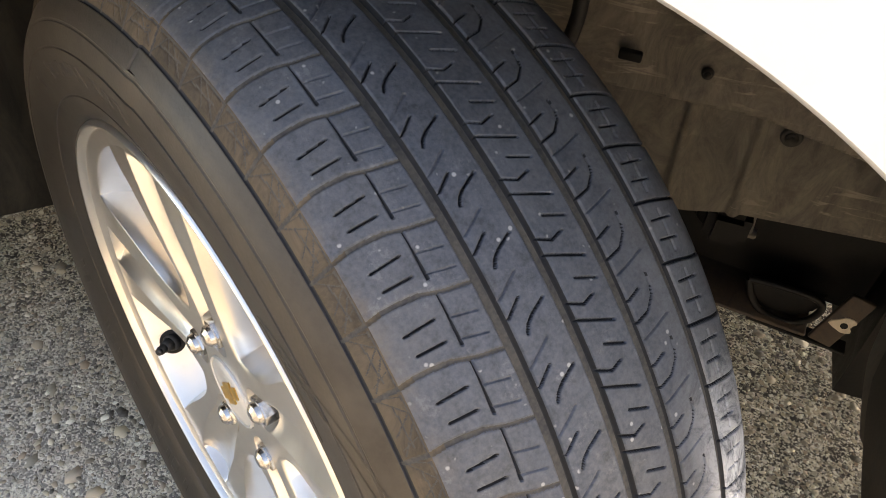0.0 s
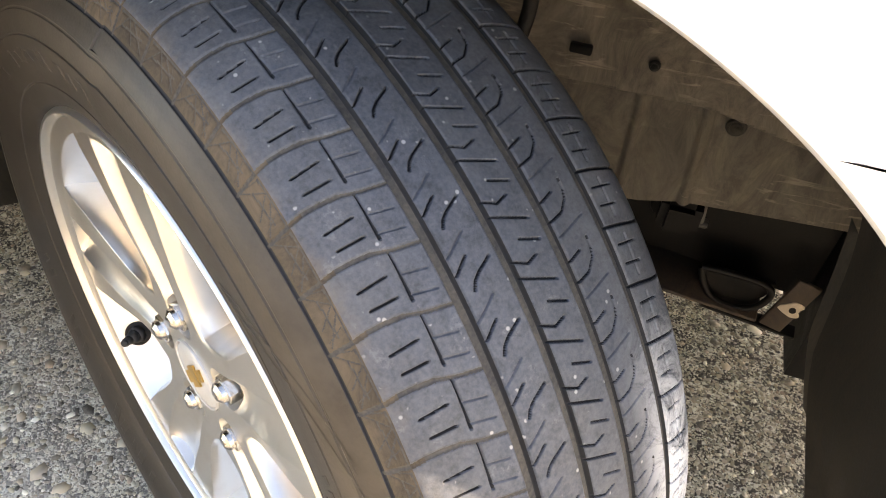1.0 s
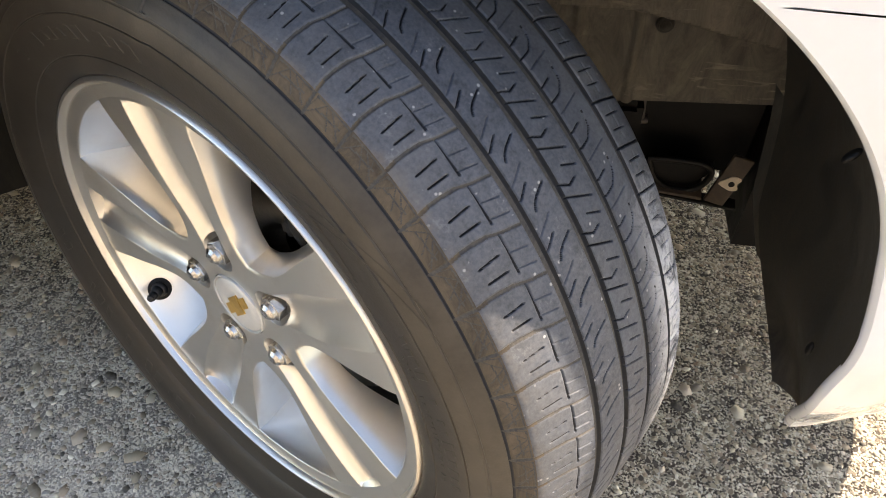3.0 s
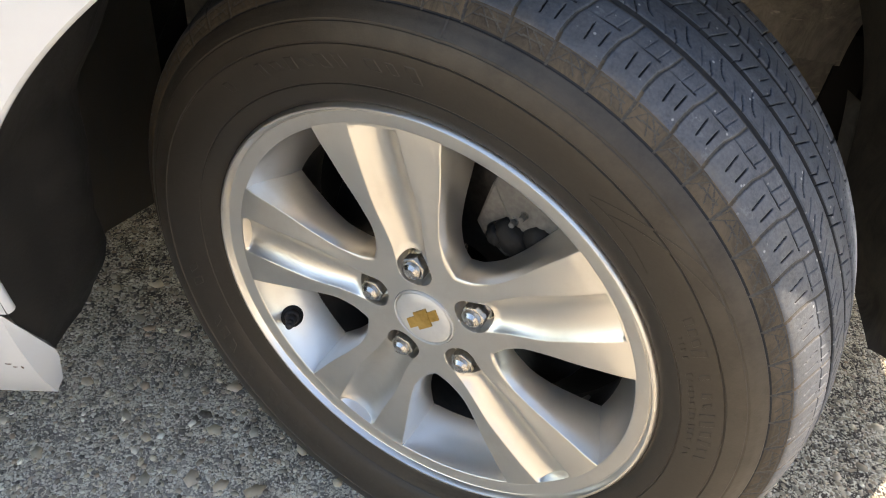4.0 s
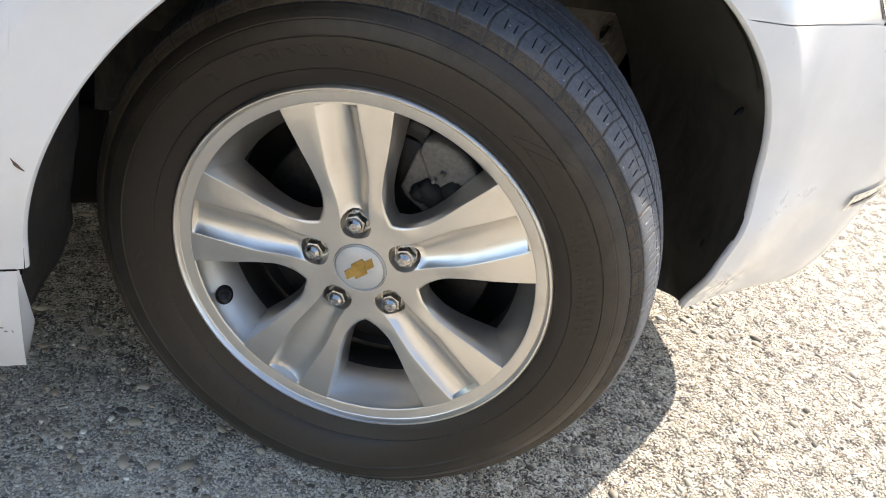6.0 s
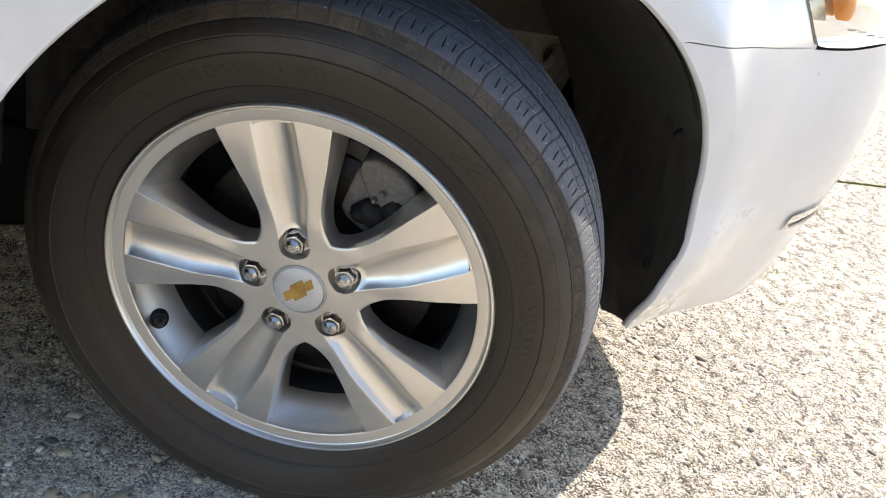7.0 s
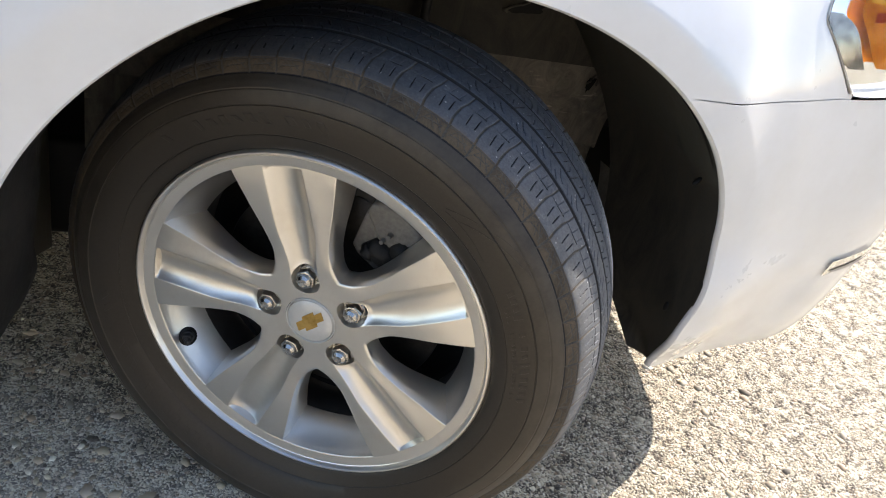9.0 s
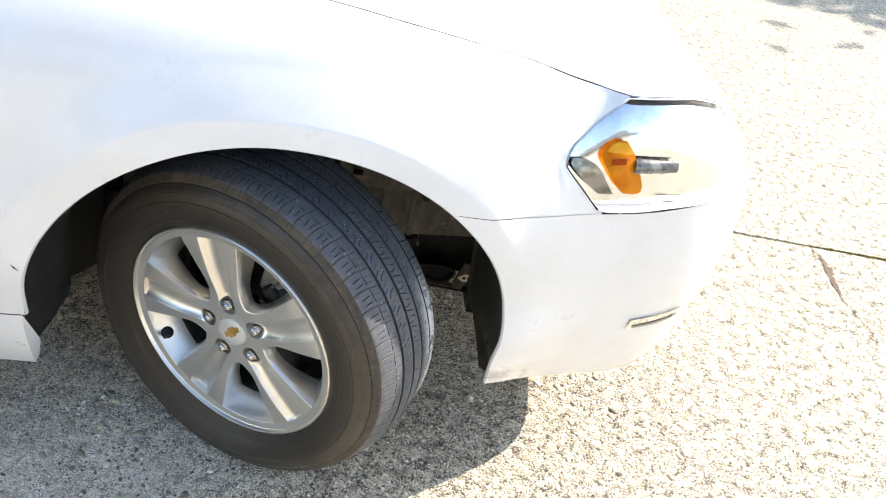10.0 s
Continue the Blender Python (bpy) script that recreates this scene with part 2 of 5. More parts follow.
def pebble_stone():
    """Each pebble its own colour, with a fine mottle."""
    m, nt, b = node_mat("pebble_stone")
    geo = nt.nodes.new("ShaderNodeNewGeometry")
    col = ramp(nt, geo.outputs["Random Per Island"], *STONES)
    mott = span(nt, noise_of(nt, coords(nt), 420.0, 4.0, 0.7), 0.3, 0.75, 0.0, 0.28)
    nt.links.new(link_mix(nt, mott, col, (0.52, 0.46, 0.345)), b.inputs["Base Color"])
    b.inputs["Roughness"].default_value = 0.7
    return m


def dusty(name, base, dust, amount=1.0, rough=0.75, spec=0.5):
    """A dark moulded part under pale streaky dust."""
    m, nt, b = node_mat(name)
    co = coords(nt)
    st = nt.nodes.new("ShaderNodeMapping")
    st.inputs["Scale"].default_value = (1.0, 1.0, 0.45)
    st.inputs["Rotation"].default_value = (0.3, 0.5, 0.2)
    nt.links.new(co, st.inputs[0])
    cloud = math_node(nt, "MULTIPLY", span(nt, noise_of(nt, st.outputs[0], 24.0, 9.0, 0.78, 1.2), 0.36, 0.68), amount)
    nt.links.new(link_mix(nt, cloud, base, dust), b.inputs["Base Color"])
    nt.links.new(span(nt, cloud, 0.0, 1.0, rough - 0.2, rough + 0.1), b.inputs["Roughness"])
    b.inputs["Specular IOR Level"].default_value = spec
    bp = add(nt, "ShaderNodeBump", Strength=0.3, Distance=0.0008)
    nt.links.new(noise_of(nt, co, 260.0, 4.0, 0.6), bp.inputs["Height"])
    nt.links.new(bp.outputs[0], b.inputs["Normal"])
    return m


def scraped(name, base, dust):
    """Dust-coated sheet, scraped in short wavering streaks."""
    m = dusty(name, base, dust, 1.0, 0.85)
    nt = m.node_tree
    b = nt.nodes["Principled BSDF"]
    under = b.inputs["Base Color"].links[0].from_socket
    co = coords(nt)
    lean = nt.nodes.new("ShaderNodeMapping")
    lean.inputs["Rotation"].default_value = (0.0, 0.6, 0.0)
    lean.inputs["Scale"].default_value = (14.0, 14.0, 70.0)
    nt.links.new(co, lean.inputs["Vector"])
    streak = span(nt, noise_of(nt, lean.outputs[0], 1.0, 5.0, 0.62, 1.4), 0.575, 0.64)
    patch = span(nt, noise_of(nt, co, 13.0, 3.0, 0.5), 0.45, 0.62)
    col = link_mix(nt, math_node(nt, "MULTIPLY", math_node(nt, "MULTIPLY", streak, patch), 0.6), under, tuple(min(1.0, 1.9 * c) for c in dust))
    smear = span(nt, noise_of(nt, co, 22.0, 5.0, 0.65), 0.56, 0.70)
    col = link_mix(nt, math_node(nt, "MULTIPLY", smear, 0.5), col, tuple(0.8 * c for c in base))
    nt.links.new(col, b.inputs["Base Color"])
    return m


def clear_glass(name):
    m, nt, b = node_mat(name)
    b.inputs["Base Color"].default_value = (0.97, 0.98, 0.98, 1)
    b.inputs["Transmission Weight"].default_value = 1.0
    b.inputs["Roughness"].default_value = 0.02
    b.inputs["IOR"].default_value = 1.14
    b.inputs["Specular IOR Level"].default_value = 0.2
    return m


paint = white_paint()
rubber = tread_rubber()
side_rubber = sidewall_rubber()
shoulder_rubber = dusty("shoulder_rubber", (0.040, 0.032, 0.023), (0.135, 0.104, 0.070), 1.0, 0.85, 0.2)
# Near-black copy of the rubber: shade inside the cuts, put into the colour.
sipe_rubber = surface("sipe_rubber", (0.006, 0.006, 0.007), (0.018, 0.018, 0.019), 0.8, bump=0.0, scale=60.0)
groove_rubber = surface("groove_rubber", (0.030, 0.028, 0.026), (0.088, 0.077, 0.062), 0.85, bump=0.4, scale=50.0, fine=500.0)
alloy = alloy_paint()
steel = surface("nut_steel", (0.42, 0.40, 0.37), (0.66, 0.64, 0.61), 0.24, metal=1.0, bump=0.1, fine=400.0, scale=40.0)
liner_black = dusty("liner_plastic", (0.024, 0.022, 0.018), (0.082, 0.071, 0.055), 0.8, 0.65, 0.25)
flap_rubber = dusty("flap_rubber", (0.007, 0.007, 0.007), (0.026, 0.023, 0.020), 0.8, 0.65, 0.15)
liner_brown = dusty("dusty_liner", (0.046, 0.043, 0.033), (0.135, 0.122, 0.092), 1.0, 0.8)
liner_mid = dusty("liner_roof", (0.027, 0.026, 0.021), (0.080, 0.074, 0.058), 0.9, 0.75, 0.3)
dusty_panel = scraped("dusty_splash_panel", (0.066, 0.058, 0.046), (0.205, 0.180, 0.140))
# Same dusty sheet, made lighter: the shelf's extra light is in its colour.
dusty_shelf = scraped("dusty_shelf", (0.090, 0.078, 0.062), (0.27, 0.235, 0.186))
black_metal = dusty("black_metal", (0.004, 0.004, 0.004), (0.014, 0.012, 0.010), 0.7, 0.6, 0.2)
rusty_metal = dusty("rusty_bracket", (0.014, 0.010, 0.008), (0.085, 0.060, 0.040), 0.8, 0.75)
tan_primer = dusty("bare_primer", (0.42, 0.36, 0.27), (0.62, 0.55, 0.44), 1.0, 0.7)
cast_iron = surface("cast_iron", (0.085, 0.078, 0.068), (0.185, 0.172, 0.152), 0.6, metal=0.15, bump=0.4, scale=25.0)
rotor_steel = surface("rotor_steel", (0.022, 0.02, 0.018), (0.06, 0.055, 0.05), 0.45, metal=0.8, bump=0.2, scale=14.0)
gold = surface("gold_enamel", (0.40, 0.235, 0.05), (0.56, 0.35, 0.10), 0.35, metal=0.5, bump=0.05, scale=60.0)
cap_paint = surface("cap_paint", (0.58, 0.57, 0.54), (0.64, 0.63, 0.60), 0.45, metal=0.35, bump=0.0, scale=40.0)
stem_rubber = surface("stem_rubber", (0.012, 0.012, 0.012), (0.03, 0.028, 0.026), 0.6, bump=0.2)
lead = surface("balance_lead", (0.42, 0.41, 0.40), (0.60, 0.59, 0.57), 0.5, metal=0.7, bump=0.1)
concrete = aggregate_concrete()
pebble_mat = pebble_stone()
amber = surface("amber_plastic", (0.44, 0.105, 0.001), (0.62, 0.205, 0.002), 0.25, bump=0.35, distance=0.0015, scale=34.0, fine=260.0, spec=0.08)
amber_deep = surface("amber_bulb_window", (0.20, 0.018, 0.001), (0.30, 0.040, 0.002), 0.35, scale=60.0, spec=0.02)
amber_pale = surface("amber_top_facet", (0.62, 0.27, 0.012), (0.72, 0.36, 0.03), 0.25, scale=60.0, spec=0.08)
pale_shroud = surface("pale_shroud", (0.05, 0.048, 0.044), (0.42, 0.40, 0.38), 0.16, metal=0.9, bump=0.15, distance=0.001, scale=45.0, fine=60.0)
dark_shroud = surface("dark_shroud", (0.07, 0.068, 0.066), (0.20, 0.195, 0.19), 0.25, metal=0.7, bump=0.0, scale=40.0)
lamp_bowl = surface("lamp_bowl", (0.78, 0.77, 0.75), (0.90, 0.89, 0.87), 0.09, metal=1.0, bump=0.08, distance=0.001, spread=0.04, scale=40.0, fine=60.0)
grey_shroud = surface("grey_shroud", (0.16, 0.155, 0.15), (0.28, 0.27, 0.26), 0.3, metal=0.4, bump=0.0)
lamp_white = surface("lamp_white", (0.78, 0.77, 0.74), (0.84, 0.83, 0.80), 0.35, bump=0.0)
tinted_glass = surface("tinted_glass", (0.008, 0.009, 0.009), (0.014, 0.015, 0.015), 0.06, bump=0.0, spread=0.02, coat=1.0)
lens_glass = clear_glass("lamp_glass")
# Brake dust, plus the shade behind the spokes put into the colour.
barrel_dark = dusty("brake_dusted_barrel", (0.022, 0.019, 0.017), (0.075, 0.066, 0.056), 0.9, 0.6)
bark = surface("bark", (0.05, 0.035, 0.022), (0.16, 0.115, 0.08), 0.9, bump=0.8, distance=0.02, scale=6.0, fine=40.0)
leaf_green = surface("leaf", (0.035, 0.07, 0.018), (0.09, 0.14, 0.04), 0.55, bump=0.0, scale=2.0)
stucco = surface("stucco", (0.54, 0.49, 0.42), (0.64, 0.59, 0.51), 0.9, bump=0.5, distance=0.004, scale=1.5, fine=60.0)
shingle = surface("shingle", (0.06, 0.055, 0.05), (0.13, 0.12, 0.11), 0.9, bump=0.6, distance=0.01, scale=2.0, fine=20.0)
dry_moss = surface("dry_moss", (0.16, 0.15, 0.045), (0.34, 0.32, 0.11), 0.9, bump=0.3, scale=20.0)
dirt = surface("joint_dirt", (0.06, 0.038, 0.026), (0.17, 0.11, 0.075), 0.95, bump=0.8, scale=30.0)
scuff_grey = surface("scuffed_paint", (0.50, 0.47, 0.45), (0.68, 0.65, 0.63), 0.6)
mark_brown = surface("brown_scab", (0.10, 0.055, 0.035), (0.20, 0.12, 0.08), 0.8, bump=0.4)


# ---- building helpers ----
def to_object(name, data, material, parent=None, label=""):
    ob = new(name, data)
    if material:
        data.materials.append(material)
    if parent:
        ob.parent = parent
    if label:
        tagged(ob, label)
    return ob


def part(name, bm, material, parent=None, label="", smooth=True):
    bmesh.ops.recalc_face_normals(bm, faces=bm.faces)
    data = bpy.data.meshes.new(name)
    bm.to_mesh(data)
    bm.free()
    (data.shade_smooth if smooth else data.shade_flat)()
    return to_object(name, data, material, parent, label)


def grid_mesh(name, pts, material, parent=None, label="", close_u=False, close_v=False, smooth=True):
    """A mesh from an array of places [u][v]."""
    pts = np.asarray(pts, float)
    nu, nv = pts.shape[:2]
    idx = np.arange(nu * nv).reshape(nu, nv)
    a = np.concatenate([idx, idx[:1]], 0) if close_u else idx
    if close_v:
        a = np.concatenate([a, a[:, :1]], 1)
    quads = np.stack([a[:-1, :-1], a[1:, :-1], a[1:, 1:], a[:-1, 1:]], -1).reshape(-1, 4)
    data = bpy.data.meshes.new(name)
    data.vertices.add(nu * nv)
    data.vertices.foreach_set("co", pts.reshape(-1))
    data.loops.add(quads.size)
    data.loops.foreach_set("vertex_index", quads.reshape(-1))
    data.polygons.add(len(quads))
    data.polygons.foreach_set("loop_start", np.arange(0, quads.size, 4))
    data.update(calc_edges=True)
    (data.shade_smooth if smooth else data.shade_flat)()
    return to_object(name, data, material, parent, label)


def revolve(profile, n=128):
    """Places [turn][profile] of a (y, r) profile turned about the y axis."""
    a = np.linspace(0, 2 * np.pi, n, endpoint=False)[:, None]
    y, r = np.array(profile, float).T
    return np.stack([r * np.cos(a), y + 0 * a, r * np.sin(a)], -1)


def smoothstep(a, b, x):
    t = np.clip((np.asarray(x, float) - a) / (b - a), 0, 1)
    return t * t * (3 - 2 * t)


def box_into(bm, size, m):
    bmesh.ops.create_cube(bm, size=1.0, matrix=m @ Matrix.Diagonal((*size, 1)))


def bevelled_box(size, m=Matrix(), r=0.002, seg=2):
    bm = bmesh.new()
    box_into(bm, size, m)
    bmesh.ops.bevel(bm, geom=bm.edges[:], offset=r, segments=seg, profile=0.5, affect="EDGES")
    return bm


def cylinder_bm(r, h, m=Matrix(), seg=32, r2=None, bevel=0.0):
    bm = bmesh.new()
    bmesh.ops.create_cone(bm, cap_ends=True, segments=seg, radius1=r, radius2=r if r2 is None else r2, depth=h, matrix=m)
    if bevel:
        es = [e for e in bm.edges if len(e.link_faces) == 2 and e.calc_face_angle() > 0.6]
        bmesh.ops.bevel(bm, geom=es, offset=bevel, segments=2, profile=0.5, affect="EDGES")
    return bm


def tube(name, pts, r, material, parent, label="", seg=12):
    """A bent rod through the given places."""
    c = bpy.data.curves.new(name, "CURVE")
    c.dimensions, c.bevel_depth, c.bevel_resolution, c.use_fill_caps = "3D", r, 4, True
    sp = c.splines.new("NURBS")
    sp.points.add(len(pts) - 1)
    for q, p in zip(sp.points, pts):
        q.co = (*p, 1)
    sp.use_endpoint_u, sp.order_u, sp.resolution_u = True, 3, 8
    tmp = new(name, c)
    dg = bpy.context.evaluated_depsgraph_get()
    data = bpy.data.meshes.new_from_object(tmp.evaluated_get(dg))
    bpy.data.objects.remove(tmp)
    data.shade_smooth()
    data.materials.clear()
    return to_object(name, data, material, parent, label)


def spline(xs, ys, x):
    """A smooth curve through the given stations."""
    xs, ys = np.array(xs, float), np.array(ys, float)
    x = np.clip(np.asarray(x, float), xs[0], xs[-1])
    h = np.diff(xs)
    d = np.diff(ys) / h
    m = np.zeros_like(ys)
    m[0], m[-1] = d[0], d[-1]
    for i in range(1, len(xs) - 1):
        if d[i - 1] * d[i] > 0:
            w1, w2 = 2 * h[i] + h[i - 1], h[i] + 2 * h[i - 1]
            m[i] = (w1 + w2) / (w1 / d[i - 1] + w2 / d[i])
    i = np.clip(np.searchsorted(xs, x) - 1, 0, len(xs) - 2)
    t = (x - xs[i]) / h[i]
    return (ys[i] * (1 + 2 * t) * (1 - t) ** 2 + h[i] * m[i] * t * (1 - t) ** 2 + ys[i + 1] * t * t * (3 - 2 * t) + h[i] * m[i + 1] * t * t * (t - 1))


# ---- ground ----
JOINT_TURN = -5.0


def ground_sheet():
    """One sheet to the horizon with two sawn joints sunk into it."""
    xs = [(-90.0, 0), (-2.0, 0), (0.0, 0), (2.0, 0), (2.94, 0), (2.943, -0.012), (2.957, -0.012), (2.96, 0), (90.0, 0)]
    ys = [(-90.0, 0), (-3.0, 0), (-1.0, 0), (-0.0075, 0), (-0.006, -0.012), (0.006, -0.012), (0.0075, 0), (2.0, 0), (90.0, 0)]
    pts = np.array([[(x, y, min(zx, zy)) for y, zy in ys] for x, zx in xs])
    ob = grid_mesh("ground", pts, concrete, smooth=False)
    ob.matrix_basis = pose(1.9, 1.045, 0, 0, 0, JOINT_TURN)
    return tagged(ob, "exposed-aggregate concrete driveway with brown pebbles, half in sun", "ground", kind="structure")


ground = ground_sheet()


def pebbles():
    """Loose-looking stones bedded in the concrete round the wheel."""
    rng = np.random.default_rng(4)
    ico = bmesh.new()
    bmesh.ops.create_icosphere(ico, subdivisions=1, radius=1.0)
    base = np.array([v.co[:] for v in ico.verts])
    tris = np.array([[v.index for v in f.verts] for f in ico.faces])
    ico.free()
    n = 46000
    x, y = rng.uniform(-0.85, 1.25, n), rng.uniform(-0.75, 0.85, n)
    size = 0.0011 + 0.0032 * rng.power(0.42, n)
    size = np.where(rng.random(n) < 0.055, size * rng.uniform(1.5, 2.7, n), size)
    ok = (np.abs(y - 1.045 + 0.0875 * (x - 1.9)) > 0.02)
    x, y, size = x[ok], y[ok], size[ok]
    n = len(x)
    a = rng.uniform(0, 2 * np.pi, n)
    long_, high = rng.uniform(1.0, 1.6, n), rng.uniform(0.25, 0.5, n)
    wob = 1 + rng.uniform(-0.13, 0.13, (n, len(base), 1))
    p = base[None] * wob
    px, py, pz = p[..., 0] * (size * long_)[:, None], p[..., 1] * size[:, None], p[..., 2] * (size * high)[:, None]
    c, s = np.cos(a)[:, None], np.sin(a)[:, None]
    q = np.stack([x[:, None] + c * px - s * py, y[:, None] + s * px + c * py, pz - (size * high * rng.uniform(0.1, 0.6, n))[:, None]], -1)
    faces = (tris[None] + (np.arange(n) * len(base))[:, None, None]).reshape(-1, 3)
    data = bpy.data.meshes.new("pebbles")
    data.vertices.add(n * len(base))
    data.vertices.foreach_set("co", q.reshape(-1))
    data.loops.add(faces.size)
    data.loops.foreach_set("vertex_index", faces.reshape(-1))
    data.polygons.add(len(faces))
    data.polygons.foreach_set("loop_start", np.arange(0, faces.size, 3))
    data.update(calc_edges=True)
    data.shade_smooth()
    return tagged(to_object("pebbles", data, pebble_mat), "small brown, grey and cream pebbles bedded in the concrete", "pebbles", kind="stuff")


pebbles()


def crack():
    """A jagged crack that runs off the sawn joint, as a ragged strip of dirt."""
    rng = random.Random(3)
    bm = bmesh.new()
    n, rows = 60, []
    for i in range(n):
        t = i / (n - 1)
        x = 1.892 - 0.018 * t + 0.012 * math.sin(9 * t) + rng.uniform(-0.008, 0.008)
        y = 1.035 - 0.50 * t
        w = (0.0025 + 0.012 * math.exp(-((t - 0.28) / 0.17) ** 2)) * rng.uniform(0.5, 1.25)
        rows.append((bm.verts.new((x - w, y, 0.0025)), bm.verts.new((x + w, y, 0.0025))))
    for (a, b), (c, d) in zip(rows, rows[1:]):
        bm.faces.new((a, b, d, c))
    return tagged(part("crack", bm, dirt), "dark ragged crack filled with dirt across the concrete", "crack", kind="structure")


crack()


def joint_weeds():
    """Dry moss and short blades in the joint past the crack."""
    rng = random.Random(12)
    verts, faces = [], []
    for _ in range(900):
        along, across = rng.uniform(0.02, 1.0) ** 0.8, rng.gauss(0, 0.0045)
        c = pose(1.9, 1.045, 0, 0, 0, JOINT_TURN) @ Vector((along, across, 0))
        a, tall, wide = rng.uniform(0, 6.28), rng.uniform(0.002, 0.008), rng.uniform(0.002, 0.005)
        k, dx, dy = len(verts), math.cos(a) * wide, math.sin(a) * wide
        verts += [(c.x - dx, c.y - dy, -0.004), (c.x + dx, c.y + dy, -0.004), (c.x + dx * 0.3 - dy * 0.6, c.y + dy * 0.3 + dx * 0.6, tall)]
        faces.append((k, k + 1, k + 2))
    data = bpy.data.meshes.new("weeds")
    data.from_pydata(verts, [], faces)
    return tagged(to_object("weeds", data, dry_moss), "yellowish green moss and weeds in the joint", "weeds", kind="stuff")


joint_weeds()

# ---- plain unseen house, added behind the camera for bounce light and reflections ----
house = tagged(new("house"), "added unseen plain pale stucco house with a dark pitched roof", "house")
part("wall", bevelled_box((17.0, 0.25, 3.0), pose(-1.0, -8.6, 1.5), 0.02), stucco, house, smooth=False)
roof_bm = bmesh.new()
box_into(roof_bm, (18.0, 4.2, 0.16), pose(-1.0, -10.2, 3.75, -26.0))
part("roof", roof_bm, shingle, house, smooth=False)

# ---- car ----
STEER, CAMBER, AXLE = 32.0, 1.0, 0.316
LUG_ANGLE = 105.2
car = tagged(new("car"), "white sedan parked on concrete with its front wheel turned outward", "car")

# The outline of the body in plan, and how far each height lies inside it.
PLAN_U = (-3.86, -3.70, -3.45, -3.0, -2.3, -1.6, -0.6, -0.3, 0.1, 0.35, 0.4, 0.5, 0.62, 0.70, 0.765, 0.804, 0.88, 0.95, 1.02, 1.12, 1.3, 1.6, 1.9, 2.6)
PLAN_X = (-3.78, -3.68, -3.45, -3.0, -2.3, -1.6, -0.6, -0.3, 0.1, 0.35, 0.4, 0.5, 0.62, 0.70, 0.765, 0.804, 0.88, 0.942, 0.988, 1.028, 1.058, 1.075, 1.080, 1.081)
PLAN_Y = (0.20, 0.085, 0.01, -0.035, -0.052, -0.055, -0.058, -0.060, -0.060, -0.053, -0.049, -0.030, 0.004, 0.022, 0.037, 0.047, 0.076, 0.118, 0.175, 0.27, 0.45, 0.75, 1.05, 1.75)


def outline(u):
    """The plan outline, and its inward normal, at the run u: x along the side, then round the front corner."""
    u = np.asarray(u, float)

    def f(q):
        return np.stack([spline(PLAN_U, PLAN_X, q), spline(PLAN_U, PLAN_Y, q)], -1)

    p, q = f(u - 0.03), f(u + 0.03)
    t = (q - p) / np.linalg.norm(q - p, axis=-1, keepdims=True)
    return f(u), np.stack([-t[..., 1], t[..., 0]], -1)


IN_Z = (0.195, 0.24, 0.30, 0.36, 0.44, 0.52, 0.60, 0.68, 0.74, 0.80, 0.85, 0.885, 0.91)
IN_D = (0.058, 0.040, 0.027, 0.018, 0.006, 0.0, 0.003, 0.012, 0.030, 0.060, 0.100, 0.145, 0.20)


def top_z(u):
    """Height of the seam between fender and bonnet."""
    return spline((-3.8, -2.9, -1.6, -0.6, 0.1, 0.255, 0.40, 0.50, 0.62, 0.66, 0.70, 0.75, 0.80, 0.85, 0.90, 0.95, 1.1, 2.0), (1.0, 1.03, 1.0, 0.975, 0.941, 0.922, 0.898, 0.885, 0.872, 0.872, 0.875, 0.874, 0.866, 0.854, 0.840, 0.826, 0.80, 0.79), u)


def crown_in(u):
    """How far the shoulder rolls inwards, against the full roll."""
    return spline((-1.6, 0.1, 0.2, 0.3, 0.4, 0.45, 0.5, 0.55, 0.6, 0.64, 0.7, 0.8, 1.1, 2.6), (0.90, 0.79, 0.79, 0.82, 0.88, 0.89, 0.82, 0.70, 0.54, 0.37, 0.34, 0.45, 0.8, 1.0), u)


def body_at(u, z, out=0.0):
    p, n = outline(u)
    z = np.asarray(z, float)
    zz = np.where(z > 0.6, 0.6 + (z - 0.6) * 0.31 / (top_z(u) - 0.6), z)
    d = spline(IN_Z, IN_D, zz)
    d = np.where(z > 0.6, 0.003 + (d - 0.003) * (1 + (crown_in(u) - 1) * smoothstep(0.6, 0.75, z)), d) - out
    return np.stack([p[..., 0] + n[..., 0] * d, p[..., 1] + n[..., 1] * d, z + 0 * p[..., 0]], -1)


ARCH_X, ARCH_Z, ARCH_B = 0.070, 0.385, 0.367
REAR_A, FRONT_A, REAR_N, FRONT_N = 0.410, 0.424, 1.97, 2.12


def arch_z(x):
    x = np.asarray(x, float)
    rear = x < ARCH_X
    t = np.clip(np.abs((x - ARCH_X) / np.where(rear, REAR_A, FRONT_A)), 0, 1)
    n = np.where(rear, REAR_N, FRONT_N)
    return ARCH_Z + ARCH_B * (1 - t ** n) ** (1 / n)


X0, X1 = ARCH_X - REAR_A, ARCH_X + FRONT_A
arch_u = np.concatenate([ARCH_X - REAR_A * np.cos(np.linspace(0, np.pi / 2, 70)), ARCH_X + FRONT_A * np.sin(np.linspace(0, np.pi / 2, 70))[1:]])
arch_top = arch_z(arch_u)
SEAM = 0.675
CUT = float(arch_u[70:][np.argmin(np.abs(arch_z(arch_u[70:]) - SEAM))])
k_cut = int(np.searchsorted(arch_u, CUT))


